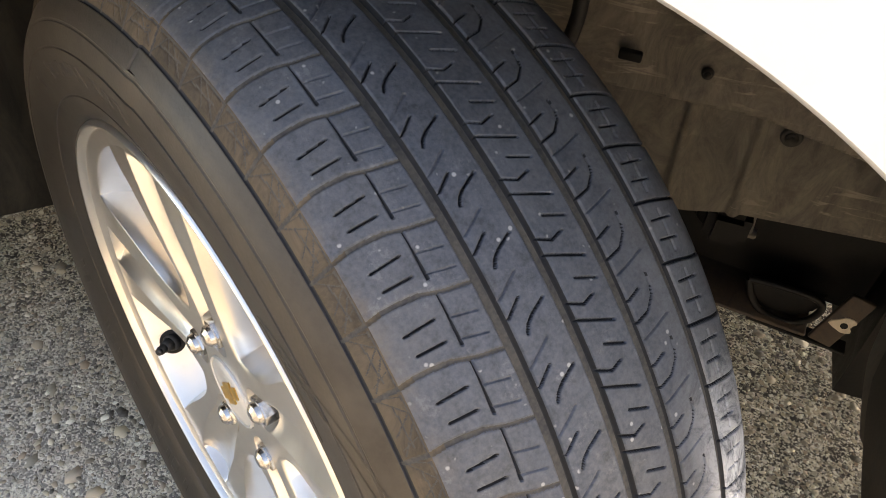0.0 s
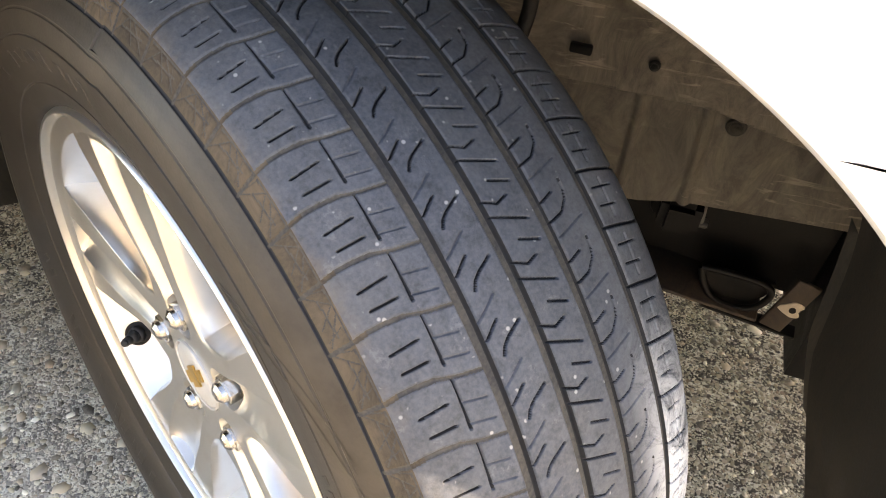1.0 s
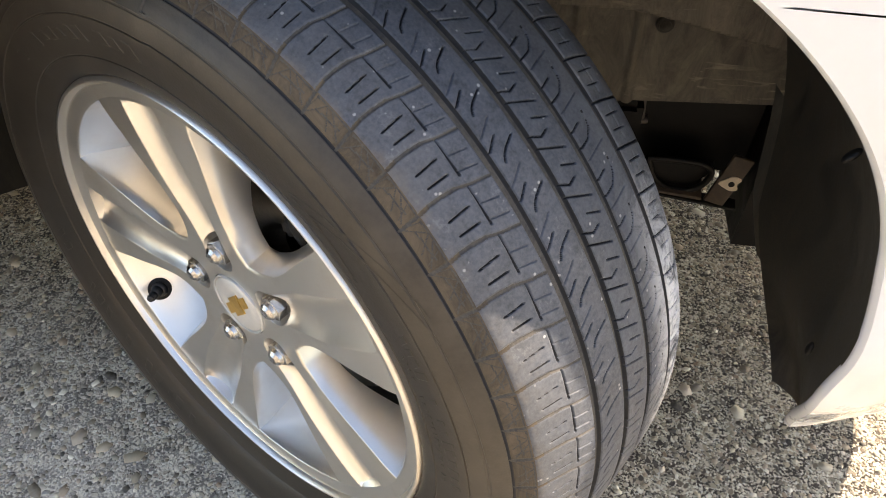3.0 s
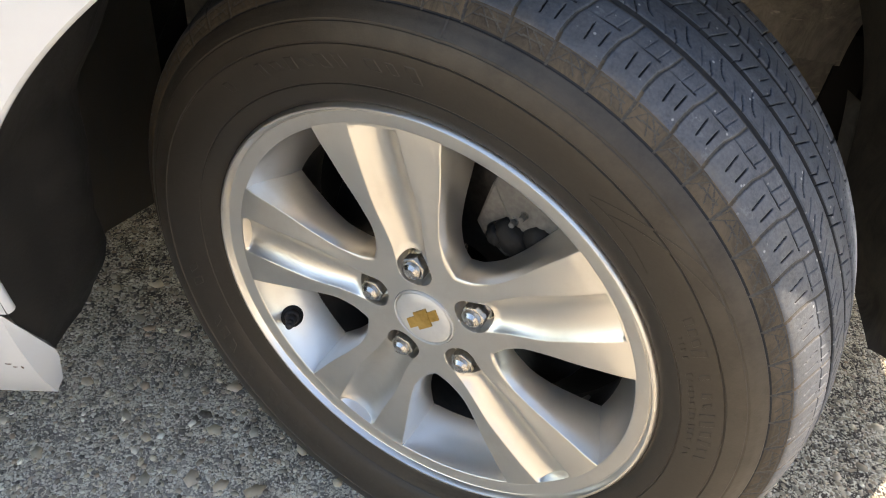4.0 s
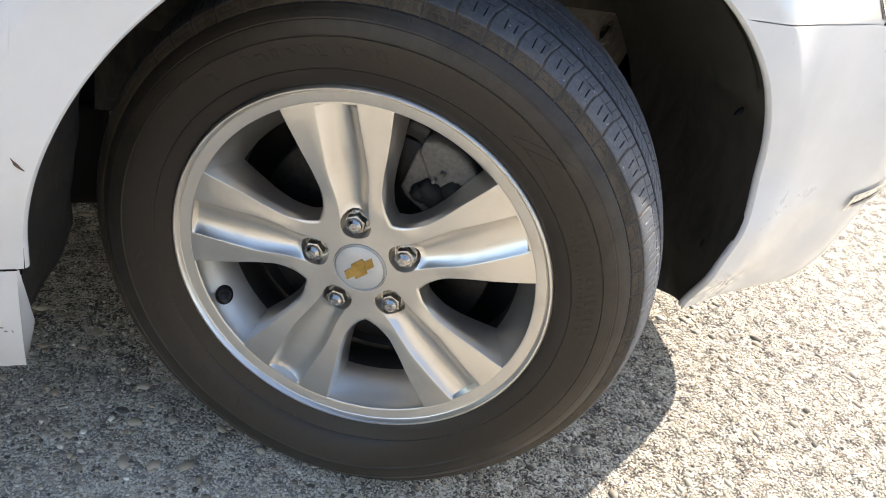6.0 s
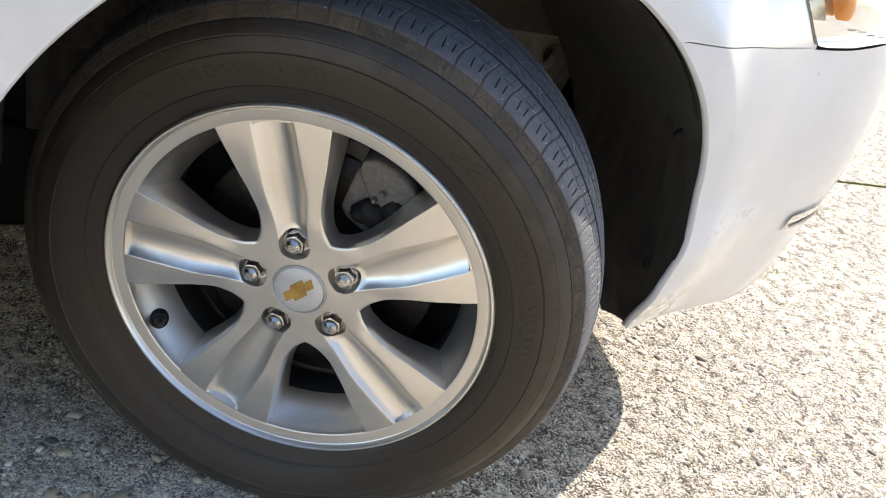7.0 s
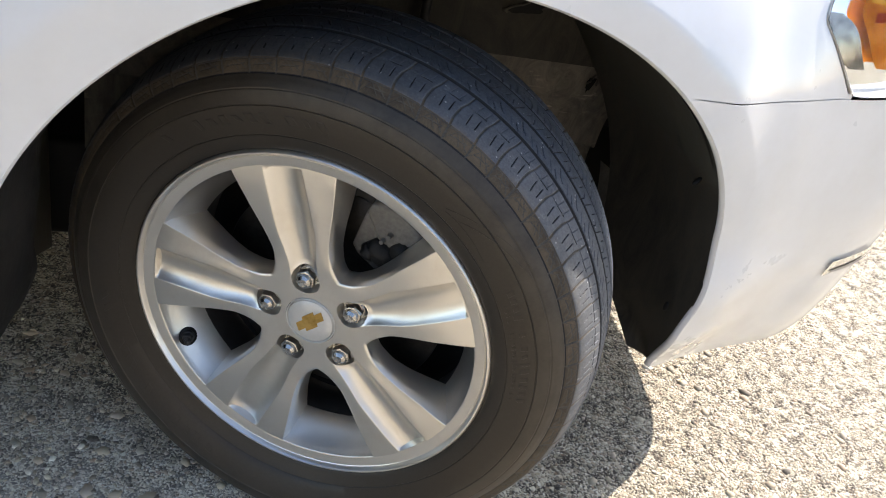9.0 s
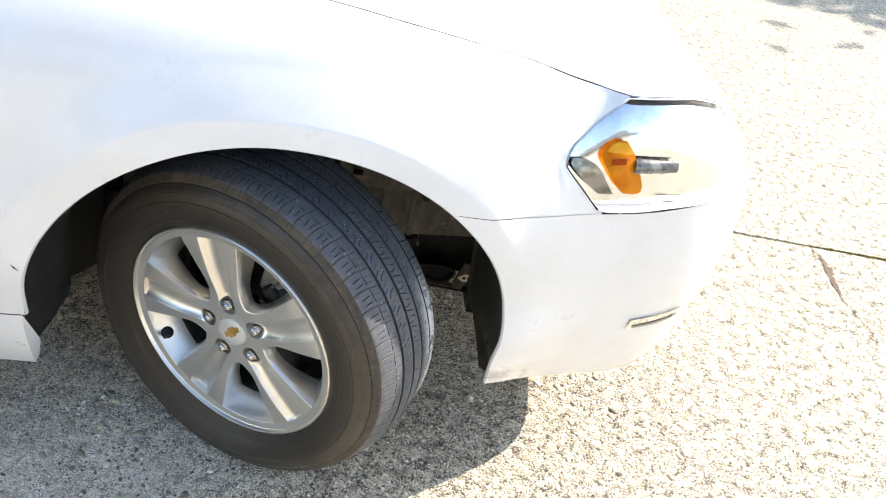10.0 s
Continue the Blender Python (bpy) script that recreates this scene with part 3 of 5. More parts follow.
def flare(u, z):
    """The band that follows the edge of the arch, rising to a crease and falling back into the panel."""
    f = np.full(np.shape(u), 9.0)
    for k in range(len(arch_u) - 1):
        p, q = np.array([arch_u[k], arch_top[k]]), np.array([arch_u[k + 1], arch_top[k + 1]])
        d = q - p
        t = np.clip(((u - p[0]) * d[0] + (z - p[1]) * d[1]) / max(d @ d, 1e-12), 0, 1)
        f = np.minimum(f, np.hypot(u - p[0] - t * d[0], z - p[1] - t * d[1]))
    low = np.where(z < ARCH_Z, np.minimum(np.abs(u - X0), np.abs(u - X1)), 9.0)
    f = np.minimum(f, low)
    foot = 0.019 * (1 - smoothstep(0.38, 0.50, z)) * smoothstep(0.24, 0.33, z) * smoothstep(0.30, 0.46, u) * (1 - smoothstep(0.50, 0.75, u))
    crest = np.interp(u, (-0.34, -0.15, 0.05, 0.50), (0.060, 0.052, 0.039, 0.044))
    band = np.where(f < crest, 0.0080 + 0.0062 * f / crest, 0.0142 * np.clip(1 - (f - crest) / np.interp(u, (0.25, 0.48), (0.070, 0.17)), 0, 1) ** 1.3)
    band = band * np.where(u < -0.2, 0.45 + 0.55 * smoothstep(0.36, 0.46, z), 1.0) * np.where(u < X0 - 0.0005, smoothstep(0.22, 0.34, z), 1.0)
    return (1 - 0.55 * smoothstep(0.40, 0.50, u)) * band + 0.004 * (1 - smoothstep(0.36, 0.6, z)) * smoothstep(0.40, 0.50, u) * (1 - smoothstep(0.50, 0.75, u)) + foot


def foot_run(z):
    """How far the bumper's edge swings forward below the arch."""
    return 0.028 * (1 - smoothstep(0.21, 0.34, z))


def skin(name, u, z, label=""):
    return grid_mesh(name, body_at(u, z, flare(u, z)), paint, car, label)


def lamp_edge(z):
    """Where the fender ends at the headlamp, by height."""
    return np.interp(z, (0.60, SEAM, 0.758, 0.763, 0.770, 0.783, 0.793, 0.813, 0.837, 0.857, 0.872, 0.92), (0.616, 0.616, 0.5365, 0.5345, 0.5355, 0.5405, 0.5470, 0.5705, 0.5975, 0.6210, 0.638, 0.675))


rows = 56
w = np.linspace(0, 1, rows)[None]
rear_u = np.concatenate([np.linspace(-0.92, -0.5, 6), np.linspace(-0.48, X0 - 0.001, 14)])
col_u = np.concatenate([rear_u, arch_u[: k_cut + 1]])
low = np.where(col_u < X0, 0.3567, arch_z(col_u))[:, None]
low[len(rear_u):][np.abs(low[len(rear_u):] - ARCH_Z) < 1e-4] = ARCH_Z
left_u = np.repeat(col_u[:, None], rows, 1)
left_z = low + (top_z(left_u) - low) * w
s = np.linspace(0, 1, 22)[1:, None]
nose_z = SEAM + 0.0006 + (top_z(np.full((1, rows), 0.5)) - SEAM - 0.0006) * w + 0 * s
nose_u = CUT + (lamp_edge(nose_z) - CUT) * s
nose_z = SEAM + 0.0006 + (top_z(nose_u) - SEAM - 0.0006) * w
nose_u = CUT + (lamp_edge(nose_z) - CUT) * s
skin("fender", np.concatenate([left_u, nose_u]), np.concatenate([left_z, nose_z]), "glossy white front fender with a rolled wheel-arch edge")
sill_u = np.repeat(np.concatenate([np.linspace(-2.34, -0.5, 12), np.linspace(-0.48, -0.3475, 8)])[:, None], 12, 1)
sill_z = 0.199 + 0.1548 * np.linspace(0, 1, 12)[None] + 0 * sill_u
sill = body_at(sill_u, sill_z, np.where(sill_u > -0.93, flare(np.minimum(sill_u, X0 - 0.001), sill_z), 0.0))
# its end turns in towards the flap, widest at mid height
end_in = np.stack([np.interp(sill_z[-1], (0.199, 0.25, 0.354), (-0.3465, -0.3375, -0.3450)), np.interp(sill_z[-1], (0.199, 0.25, 0.354), (0.012, 0.004, -0.046)), sill_z[-1] + 0.002], -1)
fold = np.array([sill[-1] * 0.7 + end_in * 0.3 - np.array([0.0006, 0.0004, 0])])
grid_mesh("rocker_panel", np.concatenate([sill, fold, [end_in], [end_in + np.array([-0.012, 0.012, 0])]]), paint, car, "white plastic sill panel with small black chips").data.set_sharp_from_angle(angle=radians(30))
bump_u = np.concatenate([arch_u[k_cut:], np.linspace(X1 + 0.002, 1.72, 90)])
bump_high = np.where(bump_u < 0.617, SEAM - 0.0006, 0.6735 + 0.032 * smoothstep(0.66, 1.0, bump_u))
bump_mid = np.where(bump_u < X1 - 1e-6, arch_z(bump_u), ARCH_Z)
bu = np.repeat(bump_u[:, None], 34, 1)
upper_half = skin("front_bumper", bu, bump_mid[:, None] + (bump_high - bump_mid)[:, None] * np.linspace(0, 1, 34))
foot_u = bump_u[bump_u >= X1 - 1e-6]
bu = np.repeat(foot_u[:, None], 20, 1)
foot_low = (0.236 - 0.024 * smoothstep(0.5, 0.85, foot_u))[:, None]
bz = foot_low + (ARCH_Z - foot_low) * np.linspace(0, 1, 20)
lower_half = skin("bumper_foot", bu + foot_run(bz) * (1 - smoothstep(X1, X1 + 0.16, bu)), bz)
whole = bmesh.new()
whole.from_mesh(upper_half.data)
whole.from_mesh(lower_half.data)
bmesh.ops.remove_doubles(whole, verts=whole.verts, dist=0.00002)
bpy.data.objects.remove(upper_half)
bpy.data.objects.remove(lower_half)
part("front_bumper", whole, paint, car, "white painted plastic front bumper")
seam_u = np.repeat(np.linspace(CUT + 0.004, 0.622, 20)[:, None], 4, 1)
grid_mesh("seam_flange", body_at(seam_u, SEAM + 0.006 * np.linspace(-1, 1, 4)[None] + 0 * seam_u, -0.0012), paint, car)
# Bonnet: from the seam inwards to a crowned middle, falling to the nose.
hood_u = np.concatenate([np.linspace(-0.75, 0.6, 40), np.linspace(0.62, 1.72, 50)])
rim_line = body_at(hood_u, top_z(hood_u))
edge = rim_line + np.array([0, 0.0045, 0])
middle = np.stack([np.minimum(edge[:, 0], 0.80), np.full(len(edge), 0.87), edge[:, 2] + 0.05], -1)
v = np.linspace(0, 1, 30)[None, :, None]
hood = edge[:, None] + (middle - edge)[:, None] * v
hood[..., 2] = (edge[:, 2:] + (middle - edge)[:, 2:] * v[..., 0] ** 0.6)
grid_mesh("bonnet_gap", np.stack([rim_line + np.array([0, 0.0002, -0.0006]), rim_line + np.array([0, 0.0010, -0.012]), rim_line + np.array([0, 0.016, -0.012])], 1), stem_rubber, car, "dark gap along the edge of the bonnet")
grid_mesh("bonnet", hood, paint, car, "white bonnet with a thin gap along the fender")
nose_u2 = np.repeat(np.linspace(1.085, 1.72, 30)[:, None], 8, 1)
grid_mesh("nose_panel", body_at(nose_u2, 0.708 + (top_z(nose_u2) - 0.708) * np.linspace(0, 1, 8)[None]), paint, car)
tray_u = np.linspace(0.60, 1.72, 50)
tray_e = body_at(tray_u, 0.236 - 0.024 * smoothstep(0.5, 0.85, tray_u) + 0.006, -0.014)
tray = np.stack([tray_e, np.stack([np.maximum(np.minimum(tray_e[:, 0], 0.62), 0.52), np.maximum(tray_e[:, 1], 0.12), tray_e[:, 2] + 0.02], -1)], 1)
grid_mesh("bumper_undertray", tray, liner_black, car, "black plastic tray under the bumper")
# Floor and inner walls that close the body.
for name, size, at in (
    ("floor_pan", (1.62, 0.46, 0.02), (0.19, 0.87, 0.195)),
    ("floor_pan", (1.70, 1.64, 0.02), (-1.47, 0.87, 0.190)),
    ("sill_flange", (1.90, 0.012, 0.07), (-1.36, 0.10, 0.185)),
    ("sill_flange", (1.90, 0.012, 0.07), (-1.36, 1.64, 0.185)),
    ("floor_pan", (1.36, 0.90, 0.02), (-3.0, 0.87, 0.26)),
    ("inner_wall", (0.02, 1.50, 0.66), (-0.60, 0.87, 0.58)),
    ("inner_wall", (0.02, 0.50, 0.56), (0.64, 0.43, 0.42)),
    ("inner_wall", (0.02, 0.50, 0.56), (0.64, 1.31, 0.42)),
    ("inner_wall", (0.62, 0.02, 0.52), (0.37, 0.66, 0.47)),
    ("inner_wall", (0.62, 0.02, 0.52), (0.37, 1.08, 0.47)),
    ("inner_wall", (0.9, 0.02, 0.60), (-2.7, 0.32, 0.56)),
    ("inner_wall", (0.9, 0.02, 0.60), (-2.7, 1.42, 0.56)),
):
    part(name, bevelled_box(size, pose(*at), 0.003), black_metal, car, "", smooth=False)


# ---- headlamp ----
def lamp_patch(name, u0, u1, z0, z1, out, material, parent, label="", n=18, shape=None):
    """A piece of the headlamp laid parallel to the body's skin. shape: (u, z) from unit (a, b)."""
    a, b = np.meshgrid(np.linspace(0, 1, n), np.linspace(0, 1, n), indexing="ij")
    uu, zz = (u0 + (u1 - u0) * a, z0 + (z1 - z0) * b) if shape is None else shape(a, b)
    return grid_mesh(name, body_at(uu, zz, out), material, parent, label)


def lamp_outline(a, b):
    u = 0.5365 + (1.08 - 0.5365) * np.asarray(a, float) ** 1.6
    lowz = np.interp(u, (0.5365, 0.540, 0.612, 0.622, 0.70, 0.762, 1.08), (0.763, 0.757, 0.683, 0.677, 0.679, 0.686, 0.712))
    highz = np.where(u < 0.639, np.interp(u, (0.5365, 0.5375, 0.5425, 0.549, 0.5725, 0.5995, 0.623, 0.639), (0.764, 0.770, 0.783, 0.793, 0.813, 0.837, 0.857, 0.8705)), top_z(u) - 0.0015)
    return u, lowz + (highz - lowz) * b


headlamp = lamp_patch("headlamp", 0, 0, 0, 0, -0.022, lamp_bowl, car, "clear headlamp with chrome bowl and amber reflector", 30, lamp_outline)
la, lb = np.meshgrid(np.linspace(0, 1, 30), np.linspace(0, 1, 30), indexing="ij")
outer_face, inner_face = body_at(*lamp_outline(la, lb), 0.003), body_at(*lamp_outline(la, lb), 0.0005)
grid_mesh("lens", np.concatenate([outer_face, inner_face[::-1]]), lens_glass, headlamp, "clear polished lamp lens", close_u=True).visible_shadow = False
rim_pts = [lamp_outline(np.array(a), np.array(b)) for a, b in [*((t, 0.0) for t in np.linspace(0, 1, 24)), *((1.0, t) for t in np.linspace(0, 1, 8)[1:]), *((t, 1.0) for t in np.linspace(1, 0, 24)[1:])]]
ru, rz = np.array([float(p[0]) for p in rim_pts]), np.array([float(p[1]) for p in rim_pts])
grid_mesh("lamp_rim", np.stack([body_at(ru, rz, o) for o in (0.0030, 0.0024, 0.0018)], 1), grey_shroud, headlamp, "dark sealing rim", close_u=True)
grid_mesh("bowl_wall", np.stack([body_at(ru, rz, o) for o in (0.0014, -0.010, -0.0225)], 1), lamp_white, headlamp, "white inner wall of the lamp", close_u=True)


def lamp_piece(levels, left, right, bow=0.0):
    """A shape between two edges, each given by its run at some heights."""
    def shape(a, b):
        z = levels[0] + (levels[-1] - levels[0]) * b
        l, r = spline(levels, left, z), spline(levels, right, z)
        return l + (r - l) * a, z + bow * np.sin(np.pi * a)
    return shape


amber_piece = lamp_patch("amber_reflector", 0, 0, 0, 0, -0.010, amber, headlamp, "orange side reflector, paler at its top", 24, lamp_piece((0.710, 0.716, 0.750, 0.775, 0.792, 0.804), (0.656, 0.648, 0.618, 0.604, 0.612, 0.626), (0.688, 0.692, 0.678, 0.664, 0.652, 0.641)))
pos = np.array([v.co[:] for v in amber_piece.data.vertices]).reshape(24, 24, 3)
bulge = np.sin(np.pi * np.linspace(0, 1, 24))[:, None] * np.sin(np.pi * np.linspace(0.1, 1, 24))[None]
pos[..., 1] -= 0.006 * bulge
amber_piece.data.vertices.foreach_set("co", pos.reshape(-1))
lamp_patch("bulb_window", 0, 0, 0, 0, -0.0028, amber_deep, amber_piece, "dark red-orange bulb window", 8, lambda a, b: (0.617 + 0.026 * a, 0.764 + 0.011 * b + 0.004 * a))
lamp_patch("top_facet", 0, 0, 0, 0, -0.0055, amber_pale, amber_piece, "pale yellow top facet", 12, lamp_piece((0.784, 0.792, 0.798, 0.803), (0.609, 0.613, 0.618, 0.627), (0.653, 0.650, 0.646, 0.639)))
shroud = lamp_patch("bulb_shroud", 0, 0, 0, 0, -0.012, dark_shroud, headlamp, "smoky chrome tapered bulb shroud", 24, lambda a, b: (0.664 + 0.090 * a, 0.748 + 0.002 * a + (0.027 - 0.005 * a) * b))
pos = np.array([v.co[:] for v in shroud.data.vertices]).reshape(24, 24, 3)
swell = np.sqrt(np.clip(1 - (2 * np.linspace(0, 1, 24) - 1) ** 2, 0, 1))[None] * (0.6 + 0.4 * np.linspace(1, 0, 24))[:, None]
pos[..., 1] -= 0.011 * swell
shroud.data.vertices.foreach_set("co", pos.reshape(-1))
lamp_patch("bezel_strip", 0, 0, 0, 0, -0.013, pale_shroud, headlamp, "chromed curved inner bezel", 16, lamp_piece((0.706, 0.730, 0.748, 0.758, 0.767), (0.611, 0.580, 0.561, 0.552, 0.555), (0.640, 0.621, 0.609, 0.598, 0.578)))
lamp_patch("bezel_foot", 0.745, 0.772, 0.693, 0.6955, -0.008, pale_shroud, headlamp, "", 6)
lamp_patch("bezel_foot", 0.778, 0.806, 0.6915, 0.6938, -0.008, pale_shroud, headlamp, "", 6)
lamp_patch("fog_trim", 0, 0, 0, 0, 0.004, lamp_bowl, car, "chrome trim in the lower bumper", 10, lambda a, b: (0.782 + 0.13 * a, 0.410 + 0.014 * a - (0.030 - 0.006 * a) * (1 - b)))
lamp_patch("fog_slot", 0, 0, 0, 0, 0.0055, grey_shroud, car, "", 8, lambda a, b: (0.794 + 0.110 * a, 0.391 + 0.014 * a - (0.005 + 0.004 * np.sin(np.pi * a)) * (1 - b)))

# ---- wheel ----
wheel_pose = Matrix.Translation((0, 0, AXLE)) @ pose(0, 0, 0, 0, 0, -STEER) @ pose(0, 0, 0, CAMBER, 0, 0)
RC, RI, RO = 0.0325, 0.070, 0.2068


def spoke_half(r):
    """Half width of a spoke: narrow in its waist, broad at hub and rim."""
    return spline((0.05, 0.070, 0.078, 0.088, 0.100, 0.125, 0.157, 0.185, 0.2075), (0.0345, 0.0340, 0.0333, 0.0328, 0.0334, 0.0386, 0.0482, 0.0560, 0.0622), r)


def half_window(r):
    """Half angle of a window at the radius r."""
    wide = spoke_half(r)
    full = np.radians(36) - np.arcsin(np.clip(wide / r, 0, 0.99))
    g = np.sqrt(np.clip(1 - ((RI + 0.013 - np.clip(r, RI, RI + 0.013)) / 0.013) ** 2, 0, 1))
    return np.clip(full, 0, 1) * g


def skew(r):
    return np.radians(1.5) * np.clip((r - 0.08) / 0.1275, 0, 1)


def face_y(r, x):
    """Depth of the face at the radius r and the distance x from the spoke's axis."""
    base = 0.0055 - 0.0095 * smoothstep(0.045, 0.2, r)
    half = spoke_half(r)
    tw = 0.0172 + 0.0062 * smoothstep(0.075, 0.135, r)
    live = smoothstep(0.056, 0.082, r) * (1 - smoothstep(0.2022, 0.2040, r + 0.9 * x ** 2))
    t = np.abs(x) / tw
    trough = 0.0100 * np.clip(1 - t ** 2.4, 0, 1) * live
    flank = 0.0012 * smoothstep(0.1, 1.1, (np.abs(x) - tw) / (half - tw)) * smoothstep(0.075, 0.1, r) * (1 - smoothstep(0.17, 0.200, r))
    pocket = 0.016 * (1 - smoothstep(0.0158, 0.0178, np.hypot(r - 0.0575, x)))
    return base + trough + flank + pocket


def inset_run(edge, inset, r_end):
    """A window's side run moved into the window by inset, cut where it meets the radius r_end."""
    run = np.concatenate([[0.0], np.cumsum(np.linalg.norm(np.diff(edge, axis=0), axis=1))])
    fine = np.linspace(0, run[-1], 900)
    p = np.stack([np.interp(fine, run, edge[:, i]) for i in (0, 1)], -1)
    d = np.gradient(p, axis=0)
    for i in (0, 1):
        d[:, i] = np.convolve(np.pad(d[:, i], 9, mode="edge"), np.full(19, 1 / 19.0), mode="valid")
    d /= np.linalg.norm(d, axis=1, keepdims=True)
    q = p + np.interp(fine, run, inset)[:, None] * np.stack([d[:, 1], -d[:, 0]], -1)
    inside = np.nonzero(np.hypot(q[:, 0], q[:, 1]) < r_end)[0]
    first, last = inside[0], inside[-1]

    def end(k, k2):
        r1, r2 = np.hypot(*q[k]), np.hypot(*q[k2])
        f = np.clip((r_end - r1) / (r2 - r1), 0, 1) if abs(r2 - r1) > 1e-9 else 0.0
        return k + f * (k2 - k)

    a = end(first, first - 1) if first > 0 else 0.0
    b = end(last, last + 1) if last < len(q) - 1 else len(q) - 1.0
    at = a + (b - a) * run / run[-1]
    return np.stack([np.interp(at, np.arange(len(q)), q[:, i]) for i in (0, 1)], -1)


def rim_mesh(m=121, nr=90, n=300):
    """The whole casting in one piece: five hollowed spokes, the windows' walls and the lip."""
    rs = np.concatenate([np.linspace(RC, RI, 34), RI + (RO - RI) * np.linspace(0, 1, nr)[1:] ** 1.5])
    verts, faces = [], []

    def put(pts, close=False):
        pts = np.asarray(pts)
        n0 = sum(len(v) for v in verts)
        idx = n0 + np.arange(pts.shape[0] * pts.shape[1]).reshape(pts.shape[:2])
        if close:
            idx = np.concatenate([idx, idx[:, :1]], 1)
        verts.append(pts.reshape(-1, 3))
        faces.append(np.stack([idx[:-1, :-1], idx[1:, :-1], idx[1:, 1:], idx[:-1, 1:]], -1).reshape(-1, 4))

    outer = np.searchsorted(rs, RI + 1e-9)
    for k in range(5):
        mid = radians(LUG_ANGLE + 72 * k)
        hw = np.where(rs > RI, half_window(rs), 0)
        lo, hi = mid - radians(36) + hw + skew(rs), mid + radians(36) - hw + skew(rs)
        th = lo[:, None] + (hi - lo)[:, None] * np.linspace(0, 1, m)
        R = np.repeat(rs[:, None], m, 1)
        y = face_y(R, R * np.sin(th - mid - skew(R)))
        y = y + (-0.004 - y) * smoothstep(0.2045, 0.2068, R)
        put(np.stack([R * np.cos(th), y, R * np.sin(th)], -1))
        # window walls: down one side, up the other, then along the rim
        side_r = np.concatenate([rs[outer:][::-1], rs[outer - 1:]])
        side = np.concatenate([np.full(len(rs) - outer, -1.0), np.full(len(rs) - outer + 1, 1.0)])
        c0 = mid + radians(36) + skew(side_r)
        hw = np.where(side_r > RI + 1e-9, half_window(side_r), 0)
        x0 = np.where(side < 0, side_r * np.sin(c0 - hw - mid - skew(side_r)), side_r * np.sin(c0 + hw - mid - radians(72) - skew(side_r)))
        y0 = face_y(side_r, x0)
        y0 = y0 + (-0.004 - y0) * smoothstep(0.2045, 0.2068, side_r)
        one = np.ones(len(side_r))
        edge = np.stack([side_r * np.cos(c0 + side * hw), side_r * np.sin(c0 + side * hw)], -1)
        edge_r = 0.0040 - 0.0026 * smoothstep(0.078, 0.105, side_r)
        turns = (0.0, 0.25, 0.5, 0.75, 1.0, 1.25, 1.48)
        levels = [(edge_r * (1 - math.cos(f)), edge_r * math.sin(f), 0.0014 * math.sin(f)) for f in turns]
        levels += [(d, w * one, rim) for d, w, rim in ((0.008, 0.0040, 0.0040), (0.016, 0.0052, 0.0085), (0.028, 0.0066, 0.0155), (0.040, 0.0078, 0.0215), (0.048, 0.0084, 0.0245))]
        toward_rim = np.clip((side_r - 0.115) / (RO - 0.115), 0, 1) ** 1.6
        rings = []
        for depth, inset, rim_in in levels:
            side_pts = inset_run(edge, inset, RO - rim_in)
            yy = y0 * (1 - depth / 0.048) + depth * (0.62 + 0.38 * toward_rim)
            ends = np.arctan2(side_pts[[-1, 0], 1], side_pts[[-1, 0], 0])
            arc = np.linspace(ends[0], ends[0] - (ends[0] - ends[1]) % (2 * np.pi), 26)[1:-1]
            ring = np.stack([side_pts[:, 0], yy, side_pts[:, 1]], -1)
            rings.append(np.concatenate([ring, np.stack([(RO - rim_in) * np.cos(arc), np.full(24, yy[-1]), (RO - rim_in) * np.sin(arc)], -1)]))
        put(np.stack(rings), close=True)
    a = np.linspace(0, 2 * np.pi, n, endpoint=False)
    prof = [(-0.0030, 0.2055), (-0.0039, 0.2066), (-0.0042, 0.2080), (-0.0052, 0.2130), (-0.0062, 0.2172), (-0.0064, 0.2184), (-0.0058, 0.2190), (-0.0064, 0.2198), (-0.0100, 0.2210), (-0.0122, 0.2226), (-0.0124, 0.2242), (-0.0112, 0.2258), (-0.0080, 0.2270), (0.004, 0.2270), (0.015, 0.222), (0.03, 0.214)]
    put(np.stack([np.stack([r * np.cos(a), np.full(n, y), r * np.sin(a)], -1) for y, r in prof]), close=True)
    data = bpy.data.meshes.new("wheel")
    data.from_pydata(np.concatenate(verts).tolist(), [], np.concatenate(faces).tolist())
    bm = bmesh.new()
    bm.from_mesh(data)
    bmesh.ops.remove_doubles(bm, verts=bm.verts, dist=0.00012)
    bmesh.ops.recalc_face_normals(bm, faces=bm.faces)
    bm.to_mesh(data)
    bm.free()
    data.shade_smooth()
    data.set_sharp_from_angle(angle=radians(34))
    return data


wheel = to_object("wheel", rim_mesh(), alloy, car, "silver five-spoke alloy wheel with brown brake dust")
wheel.matrix_basis = wheel_pose
grid_mesh("rim_barrel", revolve([(0.0475, 0.1824), (0.054, 0.1830), (0.085, 0.185), (0.11, 0.194), (0.15, 0.203), (0.18, 0.207), (0.186, 0.222)], 120), barrel_dark, wheel, "rim barrel darkened by brake dust and painted shade", close_u=True)

